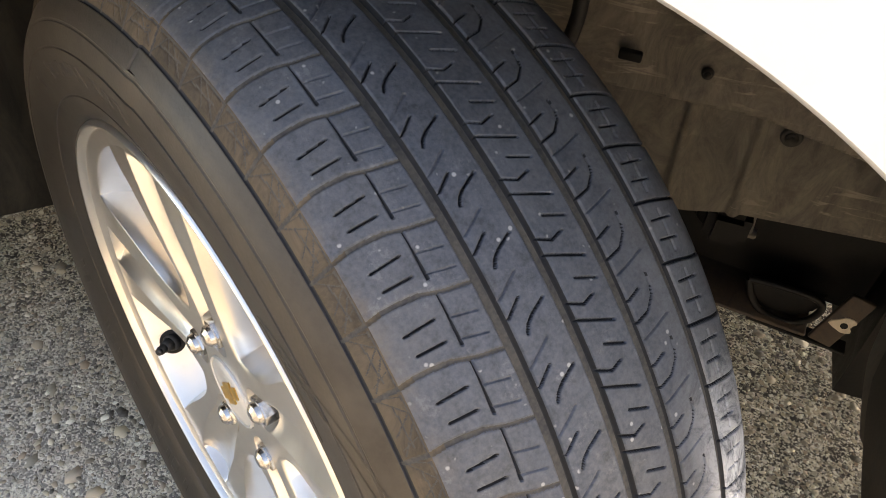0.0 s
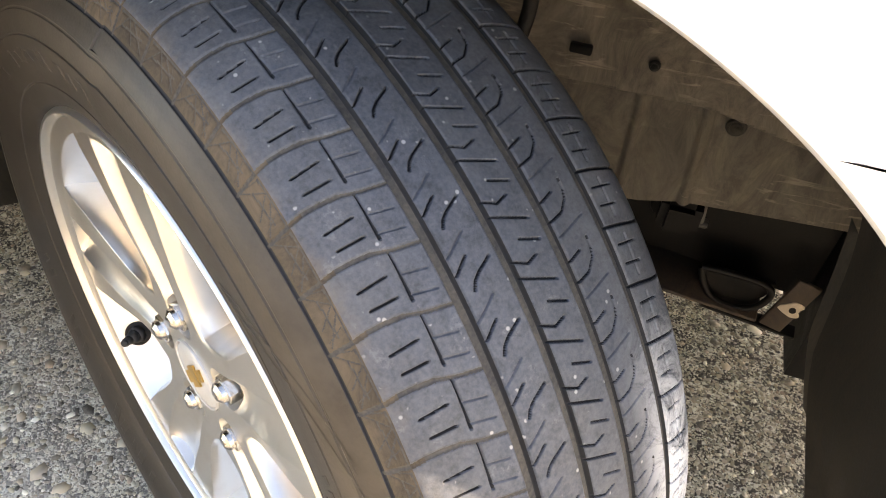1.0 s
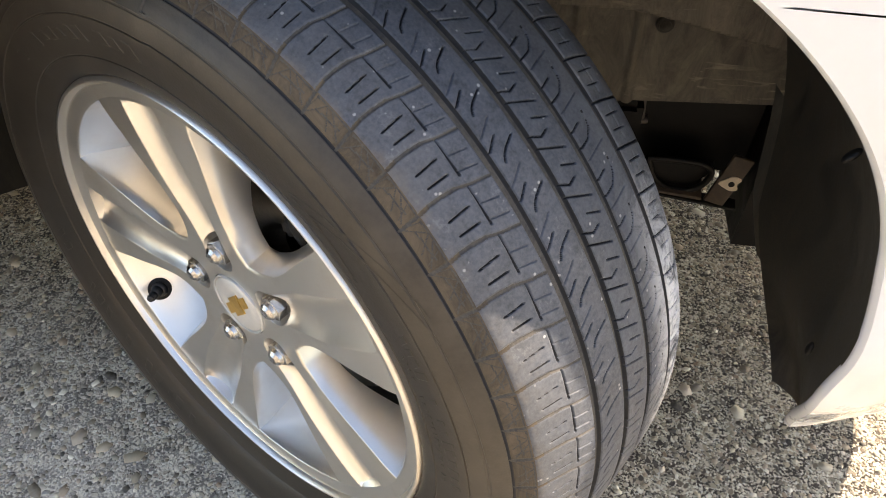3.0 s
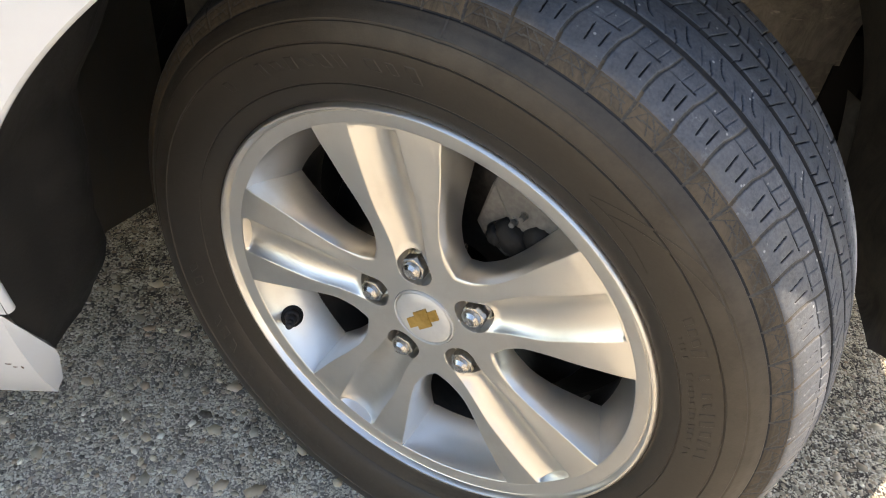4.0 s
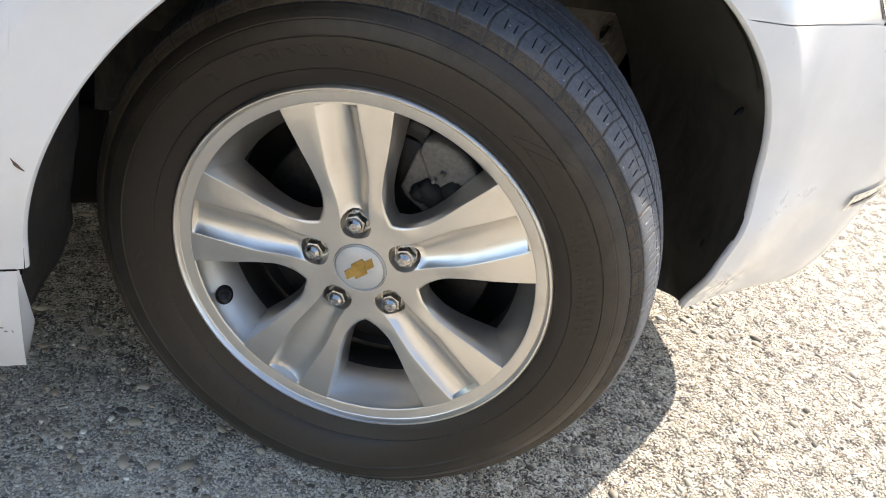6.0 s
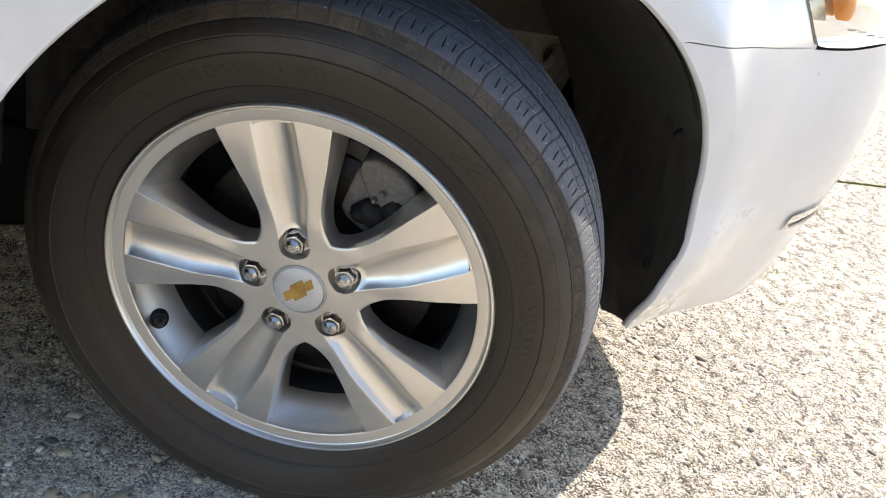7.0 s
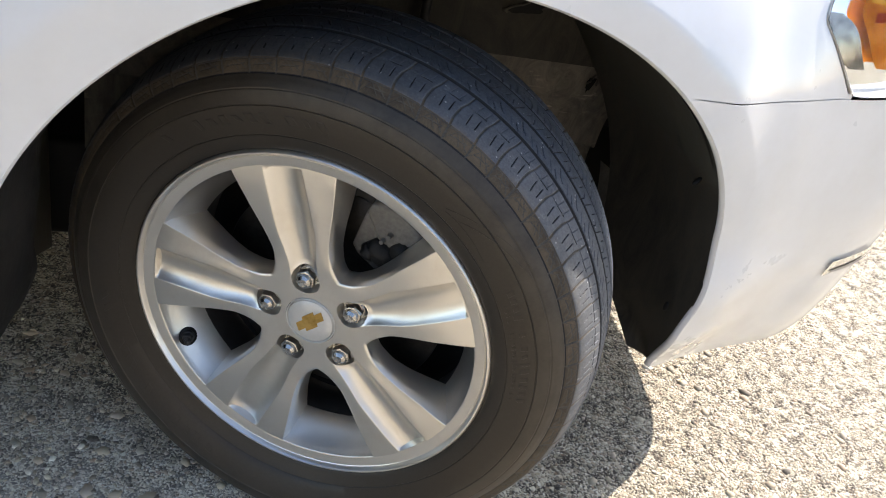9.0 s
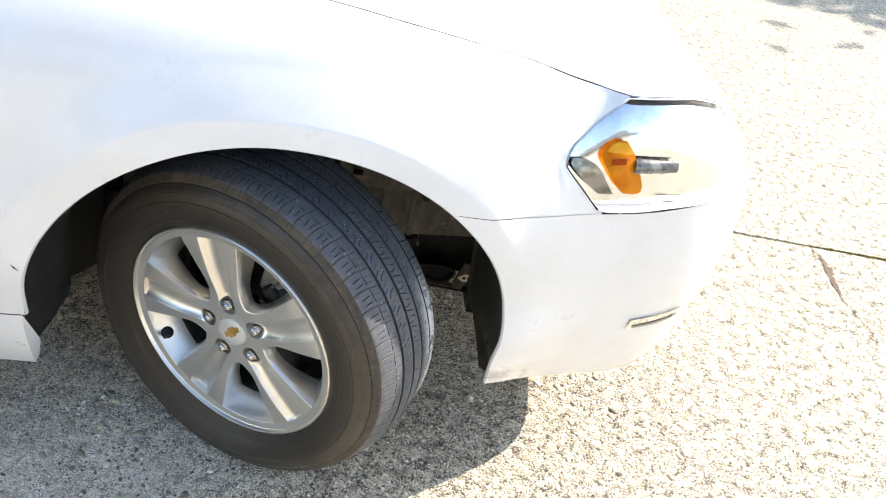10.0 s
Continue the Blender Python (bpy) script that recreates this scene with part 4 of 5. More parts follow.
# Tyre: sidewall, and tread with its grooves and sipes cut into the surface.
PROFILE_Y = (-0.0120, -0.0090, -0.0060, -0.0030, 0.0005, 0.0045, 0.0062, 0.0100, 0.0200, 0.035, 0.055, 0.085, 0.12, 0.145, 0.160, 0.172, 0.181, 0.188, 0.194, 0.198)
PROFILE_R = (0.2972, 0.3015, 0.3050, 0.3087, 0.3137, 0.3200, 0.3222, 0.3246, 0.3290, 0.3340, 0.3385, 0.3418, 0.3418, 0.3408, 0.3393, 0.3370, 0.3336, 0.3285, 0.3225, 0.3165)
# The pattern is drawn on flat stations (mm), laid onto the rounded section.
FLAT_V = (-30.0, -10.2, 0.0, 26.5, 54.0, 85.3, 116.5, 150.6, 181.0)
ROUND_V = (-21.0, -3.0, 6.0, 29.0, 55.5, 87.3, 119.5, 152.5, 186.0)
PITCH_N = 64
PITCH = 360.0 / PITCH_N
ARC = 0.342 * radians(PITCH) * 1000.0     # one pitch along the tread, in mm
# Cuts within one pitch: width and depth in mm, then places (share of the pitch downwards, mm across).
CUTS = (
    (2.4, 1.2, ((0.06, -9.5), (0.02, -4.0), (0.0, 1.0))), (2.6, 1.1, ((0.0, 1.0), (-0.03, 7.0), (-0.03, 15.0), (0.0, 26.5))), (1.9, 1.1, ((0.0, 26.5), (0.10, 36.8), (0.17, 50.0))),
    (0.9, 3.0, ((0.11, 34.0), (0.87, 33.6))), (0.8, 1.2, ((0.46, 34.0), (0.55, 46.5))), (0.8, 1.2, ((0.79, 34.5), (0.88, 47.0))),
    (1.0, 3.0, ((0.42, 11.6), (0.39, 27.4))), (1.0, 3.0, ((0.73, 13.0), (0.73, 27.6))),
    (0.95, 3.0, ((0.67, 66.6), (0.87, 58.2))), (1.05, 3.0, ((0.83, 77.6), (0.97, 68.8), (1.06, 65.3), (1.17, 63.3))), (0.8, 1.2, ((1.33, 70.5), (1.47, 64.0), (1.62, 56.0))),
    (0.95, 3.0, ((0.39, 84.5), (0.355, 88.5), (0.63, 108.0))), (1.0, 2.4, ((0.84, 97.4), (0.99, 108.5))), (0.95, 3.0, ((1.06, 86.0), (1.22, 95.8), (1.16, 102.8))),
    (0.95, 3.0, ((1.32, 137.3), (1.50, 137.0), (1.64, 135.3), (1.81, 129.0), (1.87, 118.5))), (1.0, 2.6, ((1.45, 129.0), (1.54, 118.4))), (0.8, 1.2, ((1.98, 141.0), (2.08, 127.7), (2.15, 116.0))),
    (1.6, 2.6, ((1.38, 153.0), (1.44, 162.0), (1.52, 171.0), (1.60, 181.0))), (1.0, 2.2, ((1.72, 157.0), (1.80, 170.0))), (1.0, 2.2, ((2.04, 157.0), (2.12, 168.0))), (0.8, 1.6, ((1.62, 164.0), (2.3, 163.0))),
)
GROOVES = ((54.0, 6.2, 3.4), (85.3, 5.8, 3.6), (116.5, 6.0, 3.6), (150.6, 5.2, 2.8))


def stroke(u, v, places, width, wrap):
    """Distance field of a polyline, one pitch wrapped round."""
    best = np.full(u.shape, 99.0)
    for shift in (-2, -1, 0, 1):
        for (a0, b0), (a1, b1) in zip(places, places[1:]):
            p, q = np.array([(a0 + shift) * wrap, b0]), np.array([(a1 + shift) * wrap, b1])
            d = q - p
            t = np.clip(((u - p[0]) * d[0] + (v - p[1]) * d[1]) / (d @ d), 0, 1)
            best = np.minimum(best, np.hypot(u - p[0] - t * d[0], v - p[1] - t * d[1]))
    return best - width / 2


def tread_depth(nu, v):
    """Depth of the pattern over one pitch, in metres, [along][across]."""
    u = np.arange(nu) / nu * ARC
    U, V = np.meshgrid(u, np.interp(v * 1000.0, ROUND_V, FLAT_V), indexing="ij")
    depth, dusted = np.zeros(U.shape), np.zeros(U.shape, bool)
    for k, (width, deep, places) in enumerate(CUTS):
        soft = 0.9 if k < 3 else 0.40
        one = deep * (1 - smoothstep(-soft, soft, stroke(U, V, places, width, ARC)))
        dusted |= (k < 3) & (one > 0.55)
        depth = np.maximum(depth, one)
    for at, width, deep in GROOVES:
        depth = np.maximum(depth, deep * (1 - smoothstep(-0.9, 0.7, np.abs(V - at) - width / 2)))
    # moulded ladder on the shoulder below the tread edge
    lad = np.zeros(U.shape)
    for places in (((0.10, -8.6), (0.36, -1.6), (0.66, -8.4)), ((0.52, -1.8), (0.96, -8.2)), ((0.10, -1.6), (0.98, -1.3)), ((0.22, -5.4), (0.86, -4.6)), ((0.05, -8.6), (0.12, -1.6)), ((0.72, -2.0), (0.88, -8.4))):
        lad = np.maximum(lad, 0.75 * (1 - smoothstep(-0.35, 0.45, stroke(U, V, places, 0.42, ARC))))
    ring = 1.6 * (1 - smoothstep(-0.5, 0.5, np.abs(V + 10.2) - 0.8))
    return np.maximum(depth, lad + ring) * 0.001, dusted | (lad > 0.40)


def load_share(a):
    """How much of the load's bulge reaches the angle a: far round the back, little at the front."""
    turn = (np.asarray(a) + 0.5 * np.pi + np.pi) % (2 * np.pi) - np.pi
    return np.exp(-(turn / np.where(turn < 0, 1.9, 0.66)) ** 2)


def load_bulge(a, r):
    """How far the wall bulges outwards where it carries the load."""
    return 0.021 * load_share(a) * smoothstep(0.230, 0.290, r)


def load_swell(a, r):
    return 1 + 0.020 * load_share(a) * smoothstep(0.250, 0.315, r)


def tyre_places(ang, v, depth):
    """Places for angles (degrees) and stations v; flattened where the tyre stands on the ground."""
    r = spline(PROFILE_Y, PROFILE_R, v)
    a = np.radians(ang)[:, None]
    rr = r[None] * load_swell(a, r[None]) - depth
    p = np.stack([rr * np.cos(a), np.repeat(v[None], len(ang), 0), rr * np.sin(a)], -1)
    p[..., 1] -= load_bulge(a, r[None]) * smoothstep(0.075, 0.0, v)[None]
    p[..., 2] = np.maximum(p[..., 2], -AXLE + 0.0006)
    return p


def build_tyre():
    nu = 80
    edge_v = np.concatenate([np.arange(-0.0120, 0.0120, 0.00040), np.arange(0.0120, 0.1865, 0.00060), np.linspace(0.187, 0.198, 8)])
    one, dusted = tread_depth(nu, edge_v)
    tops = 60.2
    ang, dep, tan = [], [], []
    for p in range(PITCH_N):
        k = p if p < 40 else p - PITCH_N
        step = 1 if -2 <= k <= 16 else 3 if -9 <= k <= 24 else 9       # finest where the camera passes in front
        ids = np.arange(0, nu, step)
        ang.append(p * PITCH + tops % PITCH + PITCH - ids / nu * PITCH)
        dep.append(one[ids])
        tan.append(dusted[ids])
    # each pitch runs downwards, so join them in falling order of angle
    ang, dep, tan = np.concatenate(ang[::-1]), np.concatenate(dep[::-1]), np.concatenate(tan[::-1])
    wob = 0.9 * np.sin(np.radians(ang) * 9.0) * PITCH * 0.07
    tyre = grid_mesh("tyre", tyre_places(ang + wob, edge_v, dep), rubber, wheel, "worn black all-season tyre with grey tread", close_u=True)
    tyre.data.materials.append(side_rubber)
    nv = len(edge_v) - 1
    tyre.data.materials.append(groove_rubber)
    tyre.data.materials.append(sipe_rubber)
    tyre.data.materials.append(shoulder_rubber)
    mid_v = np.interp((edge_v[:-1] + edge_v[1:]) * 500.0, ROUND_V, FLAT_V)
    one_row = np.where(mid_v < -11.4, 1, np.where(mid_v < -9.7, 3, np.where(mid_v < -0.6, 4, 0)))
    for at, width, deep in GROOVES:
        one_row[np.abs(mid_v - at) < width / 2 - 0.9] = 2
    slot = np.tile(one_row, (len(ang), 1))
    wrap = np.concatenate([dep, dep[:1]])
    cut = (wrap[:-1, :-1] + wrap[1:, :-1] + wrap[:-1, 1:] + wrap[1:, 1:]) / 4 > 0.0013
    # Faces deep in a cut take the painted-shade rubber.
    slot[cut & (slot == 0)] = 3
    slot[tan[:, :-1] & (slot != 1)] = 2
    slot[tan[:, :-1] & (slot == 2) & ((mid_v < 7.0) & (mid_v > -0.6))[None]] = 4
    slot = slot.reshape(-1)
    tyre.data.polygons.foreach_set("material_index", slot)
    return tyre


tyre = build_tyre()
SIDE = [(0.010, 0.2230), (-0.0060, 0.2252), (-0.0095, 0.2280), (-0.0112, 0.2312), (-0.0126, 0.2350), (-0.0142, 0.2405), (-0.0153, 0.2450), (-0.0147, 0.2455), (-0.0147, 0.2461), (-0.0155, 0.2469), (-0.0165, 0.2560), (-0.0172, 0.2660), (-0.0175, 0.2745), (-0.0174, 0.2782), (-0.0164, 0.2787), (-0.0164, 0.2793), (-0.0171, 0.2802), (-0.0159, 0.2870), (-0.0138, 0.2938), (-0.0130, 0.2943), (-0.0127, 0.2950), (-0.0128, 0.2960), (-0.0120, 0.2973)]


def sidewall(profile, name):
    """A sidewall turned from its profile, bulging a little where it carries the load."""
    n = 240
    p = revolve(profile, n)
    a = np.linspace(0, 2 * np.pi, n, endpoint=False)
    r = np.hypot(p[..., 0], p[..., 2])
    p[..., 1] -= load_bulge(a[:, None], r) * np.sign(0.0905 - p[..., 1])
    p[..., [0, 2]] *= load_swell(a[:, None], r)[..., None]
    p[..., 2] = np.maximum(p[..., 2], -AXLE + 0.0006)
    ob = grid_mesh(name, p, side_rubber, wheel, close_u=True)
    ob.data.set_sharp_from_angle(angle=radians(28))
    return ob


tagged(sidewall(SIDE, "sidewall"), "dusty black tyre sidewall with raised lettering")
sidewall([(0.181 - y, r) for y, r in SIDE[:-1]] + [(0.198, 0.3165)], "inner_sidewall")


def raised_bars(a0, a1, r, high, count, seed):
    """Unreadable raised lettering: leaning strokes of uneven width and height that follow the sidewall."""
    rng = random.Random(seed)
    bm = bmesh.new()
    step = (a1 - a0) / count
    sy, sr = [q[0] for q in SIDE], [q[1] for q in SIDE]
    for i in range(count):
        if rng.random() < 0.1:
            continue
        c, half, tall, lean = a0 + step * (i + rng.uniform(0.35, 0.65)), abs(step) * rng.uniform(0.14, 0.36), high * rng.uniform(0.55, 1.0), abs(step) * rng.uniform(0.1, 0.5)
        rows = []
        for f in (-0.5, -0.42, 0.0, 0.42, 0.5):
            rr = r + tall * f
            y = float(np.interp(rr, sr, sy))
            row = []
            for d, rise in ((-1.0, 0.0), (-0.8, 0.0004), (0.8, 0.0004), (1.0, 0.0)):
                q = radians(c + d * half + lean * f)
                grow = float(load_swell(q, rr))
                row.append(bm.verts.new((grow * rr * math.cos(q), y - float(load_bulge(q, rr)) - (rise if abs(f) < 0.5 else 0.0), grow * rr * math.sin(q))))
            rows.append(row)
        for p, q in zip(rows, rows[1:]):
            for k in range(3):
                bm.faces.new((p[k], p[k + 1], q[k + 1], q[k]))
    return tagged(part("raised_lettering", bm, side_rubber, wheel, smooth=False), kind="stuff")


raised_bars(37, 4, 0.2660, 0.013, 15, 1)
raised_bars(33, 4, 0.2545, 0.006, 22, 2)
raised_bars(136, 92, 0.2650, 0.013, 13, 3)
raised_bars(250, 190, 0.2650, 0.013, 15, 4)


def accent_line(degrees_at, radii, width):
    """A thin moulded line that sweeps across the sidewall."""
    n = 40
    s = np.linspace(0, 1, n)
    k = np.linspace(0, 1, len(radii))
    a, r = np.radians(np.interp(s, k, degrees_at)), spline(k, radii, s)
    sy, sr = np.array([q[0] for q in SIDE[9:]]), np.array([q[1] for q in SIDE[9:]])
    half = width / 2 * np.sin(np.pi * (0.12 + 0.8 * s))
    rows = []
    for side_ in (-1.0, 0.0, 1.0):
        rr = r + side_ * half
        y = np.interp(rr, sr, sy) - load_bulge(a, rr) - (0.0007 if side_ == 0 else 0.0002)
        rows.append(np.stack([rr * np.cos(a), y, rr * np.sin(a)], -1))
    return grid_mesh("moulded_line", np.stack(rows, 1), side_rubber, wheel)


accent_line((61.1, 56.3, 51.5, 46.9, 42.5, 37.7), (0.2578, 0.2692, 0.2796, 0.2885, 0.295, 0.2995), 0.0014)
accent_line((57.0, 52.9, 48.9, 43.9, 39.3, 35.1), (0.2580, 0.2684, 0.2770, 0.2850, 0.2915, 0.2970), 0.0014)
accent_line((60.5, 56.4, 52.0, 45.4), (0.2558, 0.2571, 0.2568, 0.2541), 0.0011)


# Nuts, cap, valve, balance weights.
def lug_nut():
    bm = cylinder_bm(0.0124, 0.015, pose(0, 0.0115, 0, 90), 6, bevel=0.0009)
    for r1, r2, h, at in ((0.0148, 0.0128, 0.006, 0.020), (0.0094, 0.0084, 0.004, 0.0025), (0.0084, 0.0050, 0.0030, -0.0008)):
        bmesh.ops.create_cone(bm, cap_ends=True, segments=28, radius1=r1, radius2=r2, depth=h, matrix=pose(0, at, 0, 90))
    ob = part("lug_nut", bm, steel, wheel, "chromed hexagonal lug nut", smooth=True)
    ob.data.set_sharp_from_angle(angle=radians(30))
    return ob


nut = lug_nut()
for k in range(5):
    a = radians(LUG_ANGLE + 72 * k)
    one = nut if k == 0 else new("lug_nut", nut.data)
    one.parent = wheel
    one.matrix_basis = pose(0.0575 * math.cos(a), 0.0, 0.0575 * math.sin(a), 0, 17.0 * k, 0)
cap = grid_mesh("centre_cap", revolve([(0.016, 0.0322), (0.0056, 0.0320), (0.0036, 0.0317), (0.0033, 0.0311), (0.0042, 0.0307), (0.0120, 0.0306), (0.0120, 0.0294), (0.0048, 0.0292), (0.0040, 0.0285), (0.0036, 0.015), (0.0035, 0.0002)], 96), cap_paint, wheel, "silver centre cap with a gold emblem", close_u=True)
emblem = bmesh.new()
for size, at, lean in (((0.0405, 0.0012, 0.0108), 0.0, 0.35), ((0.0175, 0.0020, 0.0190), 0.0, 0.35)):
    box_into(emblem, size, pose(at, 0.0032, 0))
for v in emblem.verts:
    v.co.x += 0.35 * v.co.z
bmesh.ops.rotate(emblem, verts=emblem.verts, matrix=pose(0, 0, 0, 0, -46.0, 0).to_3x3())
part("emblem", emblem, gold, cap, "plain gold enamel emblem", smooth=False)
va = radians(214.0)
valve = bmesh.new()
axis = Vector((math.cos(va), 0, math.sin(va)))
out_of_wall = (-axis * 0.89 - Vector((0, 0.46, 0))).normalized()
seat = axis * 0.1975 + Vector((0, 0.0135, 0))
hole = cylinder_bm(0.0125, 0.0016, Matrix.Translation(seat + out_of_wall * 0.0004) @ out_of_wall.to_track_quat("Z", "X").to_matrix().to_4x4(), 28, bevel=0.0004)
part("valve_hole", hole, black_metal, wheel, "dark hole round the valve")
lean = (out_of_wall * 0.75 + Vector((0, -0.66, 0))).normalized()
for r1, r2, h, at in ((0.0092, 0.0080, 0.006, 0.002), (0.0072, 0.0054, 0.010, 0.008), (0.0044, 0.0044, 0.008, 0.0155), (0.0038, 0.0036, 0.003, 0.0205)):
    bmesh.ops.create_cone(valve, cap_ends=True, segments=20, radius1=r1, radius2=r2, depth=h, matrix=Matrix.Translation(seat + lean * at) @ lean.to_track_quat("Z", "X").to_matrix().to_4x4())
part("valve_stem", valve, stem_rubber, wheel, "black rubber valve stem")
for i in range(4):
    a = radians(-30.0 - 2.6 * i)
    part("balance_weight", bevelled_box((0.010, 0.016, 0.0035), pose(0.1785 * math.cos(a), 0.070, 0.1785 * math.sin(a), 0, -math.degrees(a) + 90.0), 0.0006), lead, wheel, "grey stick-on balance weight")

# ---- brake and suspension ----
disc = grid_mesh("brake_disc", revolve([(0.090, 0.03), (0.072, 0.045), (0.070, 0.078), (0.0705, 0.084), (0.0705, 0.146), (0.073, 0.148), (0.096, 0.148), (0.098, 0.146), (0.098, 0.08)], 128), rotor_steel, car, "dark worn brake disc", close_u=True)
disc.matrix_basis = wheel_pose
shield = grid_mesh("dust_shield", revolve([(0.112, 0.02), (0.112, 0.12), (0.112, 0.180), (0.106, 0.190)], 96), black_metal, car, "black backing plate", close_u=True)
shield.matrix_basis = wheel_pose


def ring_plate(radii, turns, y_face, thick, seg=24):
    """A cast plate that follows the disc: inner and outer radius along a run of angles, with softened edges."""
    a = np.linspace(turns[0], turns[-1], seg)
    lo, hi = spline(turns, radii[0], a), spline(turns, radii[1], a)
    ang = np.radians(a)
    ring = []
    for y, f in ((y_face + thick, 1.0), (y_face + 0.004, 1.0), (y_face + 0.001, 0.93), (y_face, 0.84), (y_face, 0.16), (y_face + 0.001, 0.07), (y_face + 0.004, 0.0), (y_face + thick, 0.0)):
        r = lo + (hi - lo) * f
        ring.append(np.stack([r * np.cos(ang), np.full(seg, y), r * np.sin(ang)], -1))
    pts = np.stack(ring, 1)
    ends = [np.repeat(pts[k].mean(0)[None, None], pts.shape[1], 1) for k in (0, -1)]
    return np.concatenate([ends[0], pts, ends[1]])


def caliper():
    """Cast caliper over the disc's front edge: bracket arm, bridge, body, bolts, hose banjo and rubber boots."""
    ob = grid_mesh("brake_caliper", ring_plate(((0.122, 0.118, 0.124, 0.136, 0.150), (0.164, 0.172, 0.174, 0.172, 0.164)), (50.0, 58.0, 66.0, 73.0, 78.0), 0.046, 0.05), cast_iron, car, "grey cast brake caliper with two bolts")
    ob.matrix_basis = wheel_pose
    grid_mesh("bracket_arm", ring_plate(((0.086, 0.084, 0.086, 0.094), (0.098, 0.118, 0.140, 0.150)), (54.0, 62.0, 72.0, 79.0), 0.052, 0.03), cast_iron, ob)
    grid_mesh("bridge", ring_plate(((0.152, 0.156, 0.152), (0.176, 0.178, 0.172)), (78.0, 84.0, 90.0), 0.056, 0.05), stem_rubber, ob)
    for a, r in ((65.2, 0.131), (64.2, 0.1435)):
        q = radians(a)
        bm = cylinder_bm(0.0030, 0.009, pose(r * math.cos(q), 0.0435, r * math.sin(q), 90), 6, bevel=0.0008)
        bmesh.ops.create_cone(bm, cap_ends=True, segments=16, radius1=0.0041, radius2=0.0041, depth=0.002, matrix=pose(r * math.cos(q), 0.0468, r * math.sin(q), 90))
        part("bolt", bm, cast_iron, ob, "dull steel bolt")
    for a, r, size in ((58.5, 0.114, (0.024, 0.014, 0.016)), (52.0, 0.134, (0.020, 0.013, 0.017)), (47.0, 0.156, (0.017, 0.012, 0.015)), (66.0, 0.104, (0.012, 0.012, 0.011))):
        q = radians(a)
        bm = bmesh.new()
        bmesh.ops.create_uvsphere(bm, u_segments=22, v_segments=14, radius=1.0, matrix=pose(r * math.cos(q), 0.050, r * math.sin(q), 0, 90 - a) @ Matrix.Diagonal((*size, 1)))
        for v in bm.verts:
            v.co += 0.0011 * math.sin(900.0 * (v.co.x - v.co.z)) * v.normal
        part("rubber_boot", bm, flap_rubber, ob, "black rubber boot")
    a0 = np.radians(np.linspace(49, 57, 9))
    tube("brake_pipe", [(0.160 * math.cos(q), 0.040 + 0.004 * k, 0.160 * math.sin(q)) for k, q in enumerate(a0)], 0.0032, cast_iron, ob)
    return ob


caliper()
knuckle = bmesh.new()
box_into(knuckle, (0.10, 0.10, 0.28), pose(0.02, 0.20, 0.0))
box_into(knuckle, (0.06, 0.34, 0.04), pose(0.0, 0.30, -0.10))
bmesh.ops.create_cone(knuckle, cap_ends=True, segments=24, radius1=0.03, radius2=0.03, depth=0.22, matrix=pose(0.0, 0.21, 0.17))
bmesh.ops.bevel(knuckle, geom=knuckle.edges[:], offset=0.006, segments=2, affect="EDGES")
part("suspension_strut", knuckle, black_metal, car, "black suspension strut behind the wheel").matrix_basis = wheel_pose

# ---- wheel housing ----
foot_z = np.linspace(0.37, 0.236, 10)
lip_u = np.concatenate([[X0], arch_u, X1 + foot_run(foot_z)])
lip_z = np.concatenate([[0.3568], arch_z(arch_u), foot_z])
lip = body_at(lip_u, lip_z, flare(lip_u, lip_z))


def housing(d, g, drop=0.0):
    """The edge of the arch carried inwards by d and spread by g."""
    up = lip[:, 2] > ARCH_Z
    return np.stack([ARCH_X + (lip[:, 0] - ARCH_X) * g, lip[:, 1] + d, np.where(up, ARCH_Z + (lip[:, 2] - ARCH_Z) * g, lip[:, 2]) - drop], -1)


grid_mesh("arch_lip", np.stack([housing(0.0, 1.0), housing(0.003, 0.993), housing(0.006, 0.991), housing(0.009, 0.992), housing(0.013, 0.999)], 1), paint, car, "folded white edge of the wheel arch")
top = slice(10, 128)
liner = np.stack([housing(0.020, 0.993), housing(0.05, 1.012), housing(0.14, 1.03), housing(0.26, 1.03), housing(0.36, 1.02), housing(0.43, 1.0)], 1)
rear_stop = int(np.searchsorted(arch_u, -0.30))
grid_mesh("wheel_liner", liner[rear_stop:116], liner_mid, car, "dusty dark roof of the wheel housing")
# Rear flap: hangs inside the arch behind the wheel, its free edge curling forward.
zz = np.linspace(0.235, 0.60, 26)
ex = np.interp(zz, (0.235, 0.30, 0.40, 0.50, 0.60), (-0.352, -0.338, -0.331, -0.316, -0.262))
curl = [(-0.010, 0.0), (-0.002, 0.012), (0.006, 0.035), (0.014, 0.060), (0.028, 0.092), (0.033, 0.125), (0.026, 0.140), (-0.02, 0.145)]
start = np.interp(zz, (0.235, 0.25, 0.36, 0.60), (0.004, 0.002, -0.044, -0.048))
wave = 0.0020 * np.sin(46.0 * zz + 0.8) + 0.0008 * np.sin(118.0 * zz)
flap = np.stack([np.stack([ex + 0.001 + (dx + wave * smoothstep(0.02, 0.09, dy)) * np.interp(zz, (0.235, 0.32, 0.6), (0.45, 1.0, 0.6)), start + dy * np.interp(zz, (0.235, 0.36), (0.72, 1.0)), zz], -1) for dx, dy in curl], 1)
grid_mesh("rear_splash_flap", flap, flap_rubber, car, "black rubber splash flap behind the wheel")
ry = np.linspace(0.06, 0.46, 10)
rear_in = []
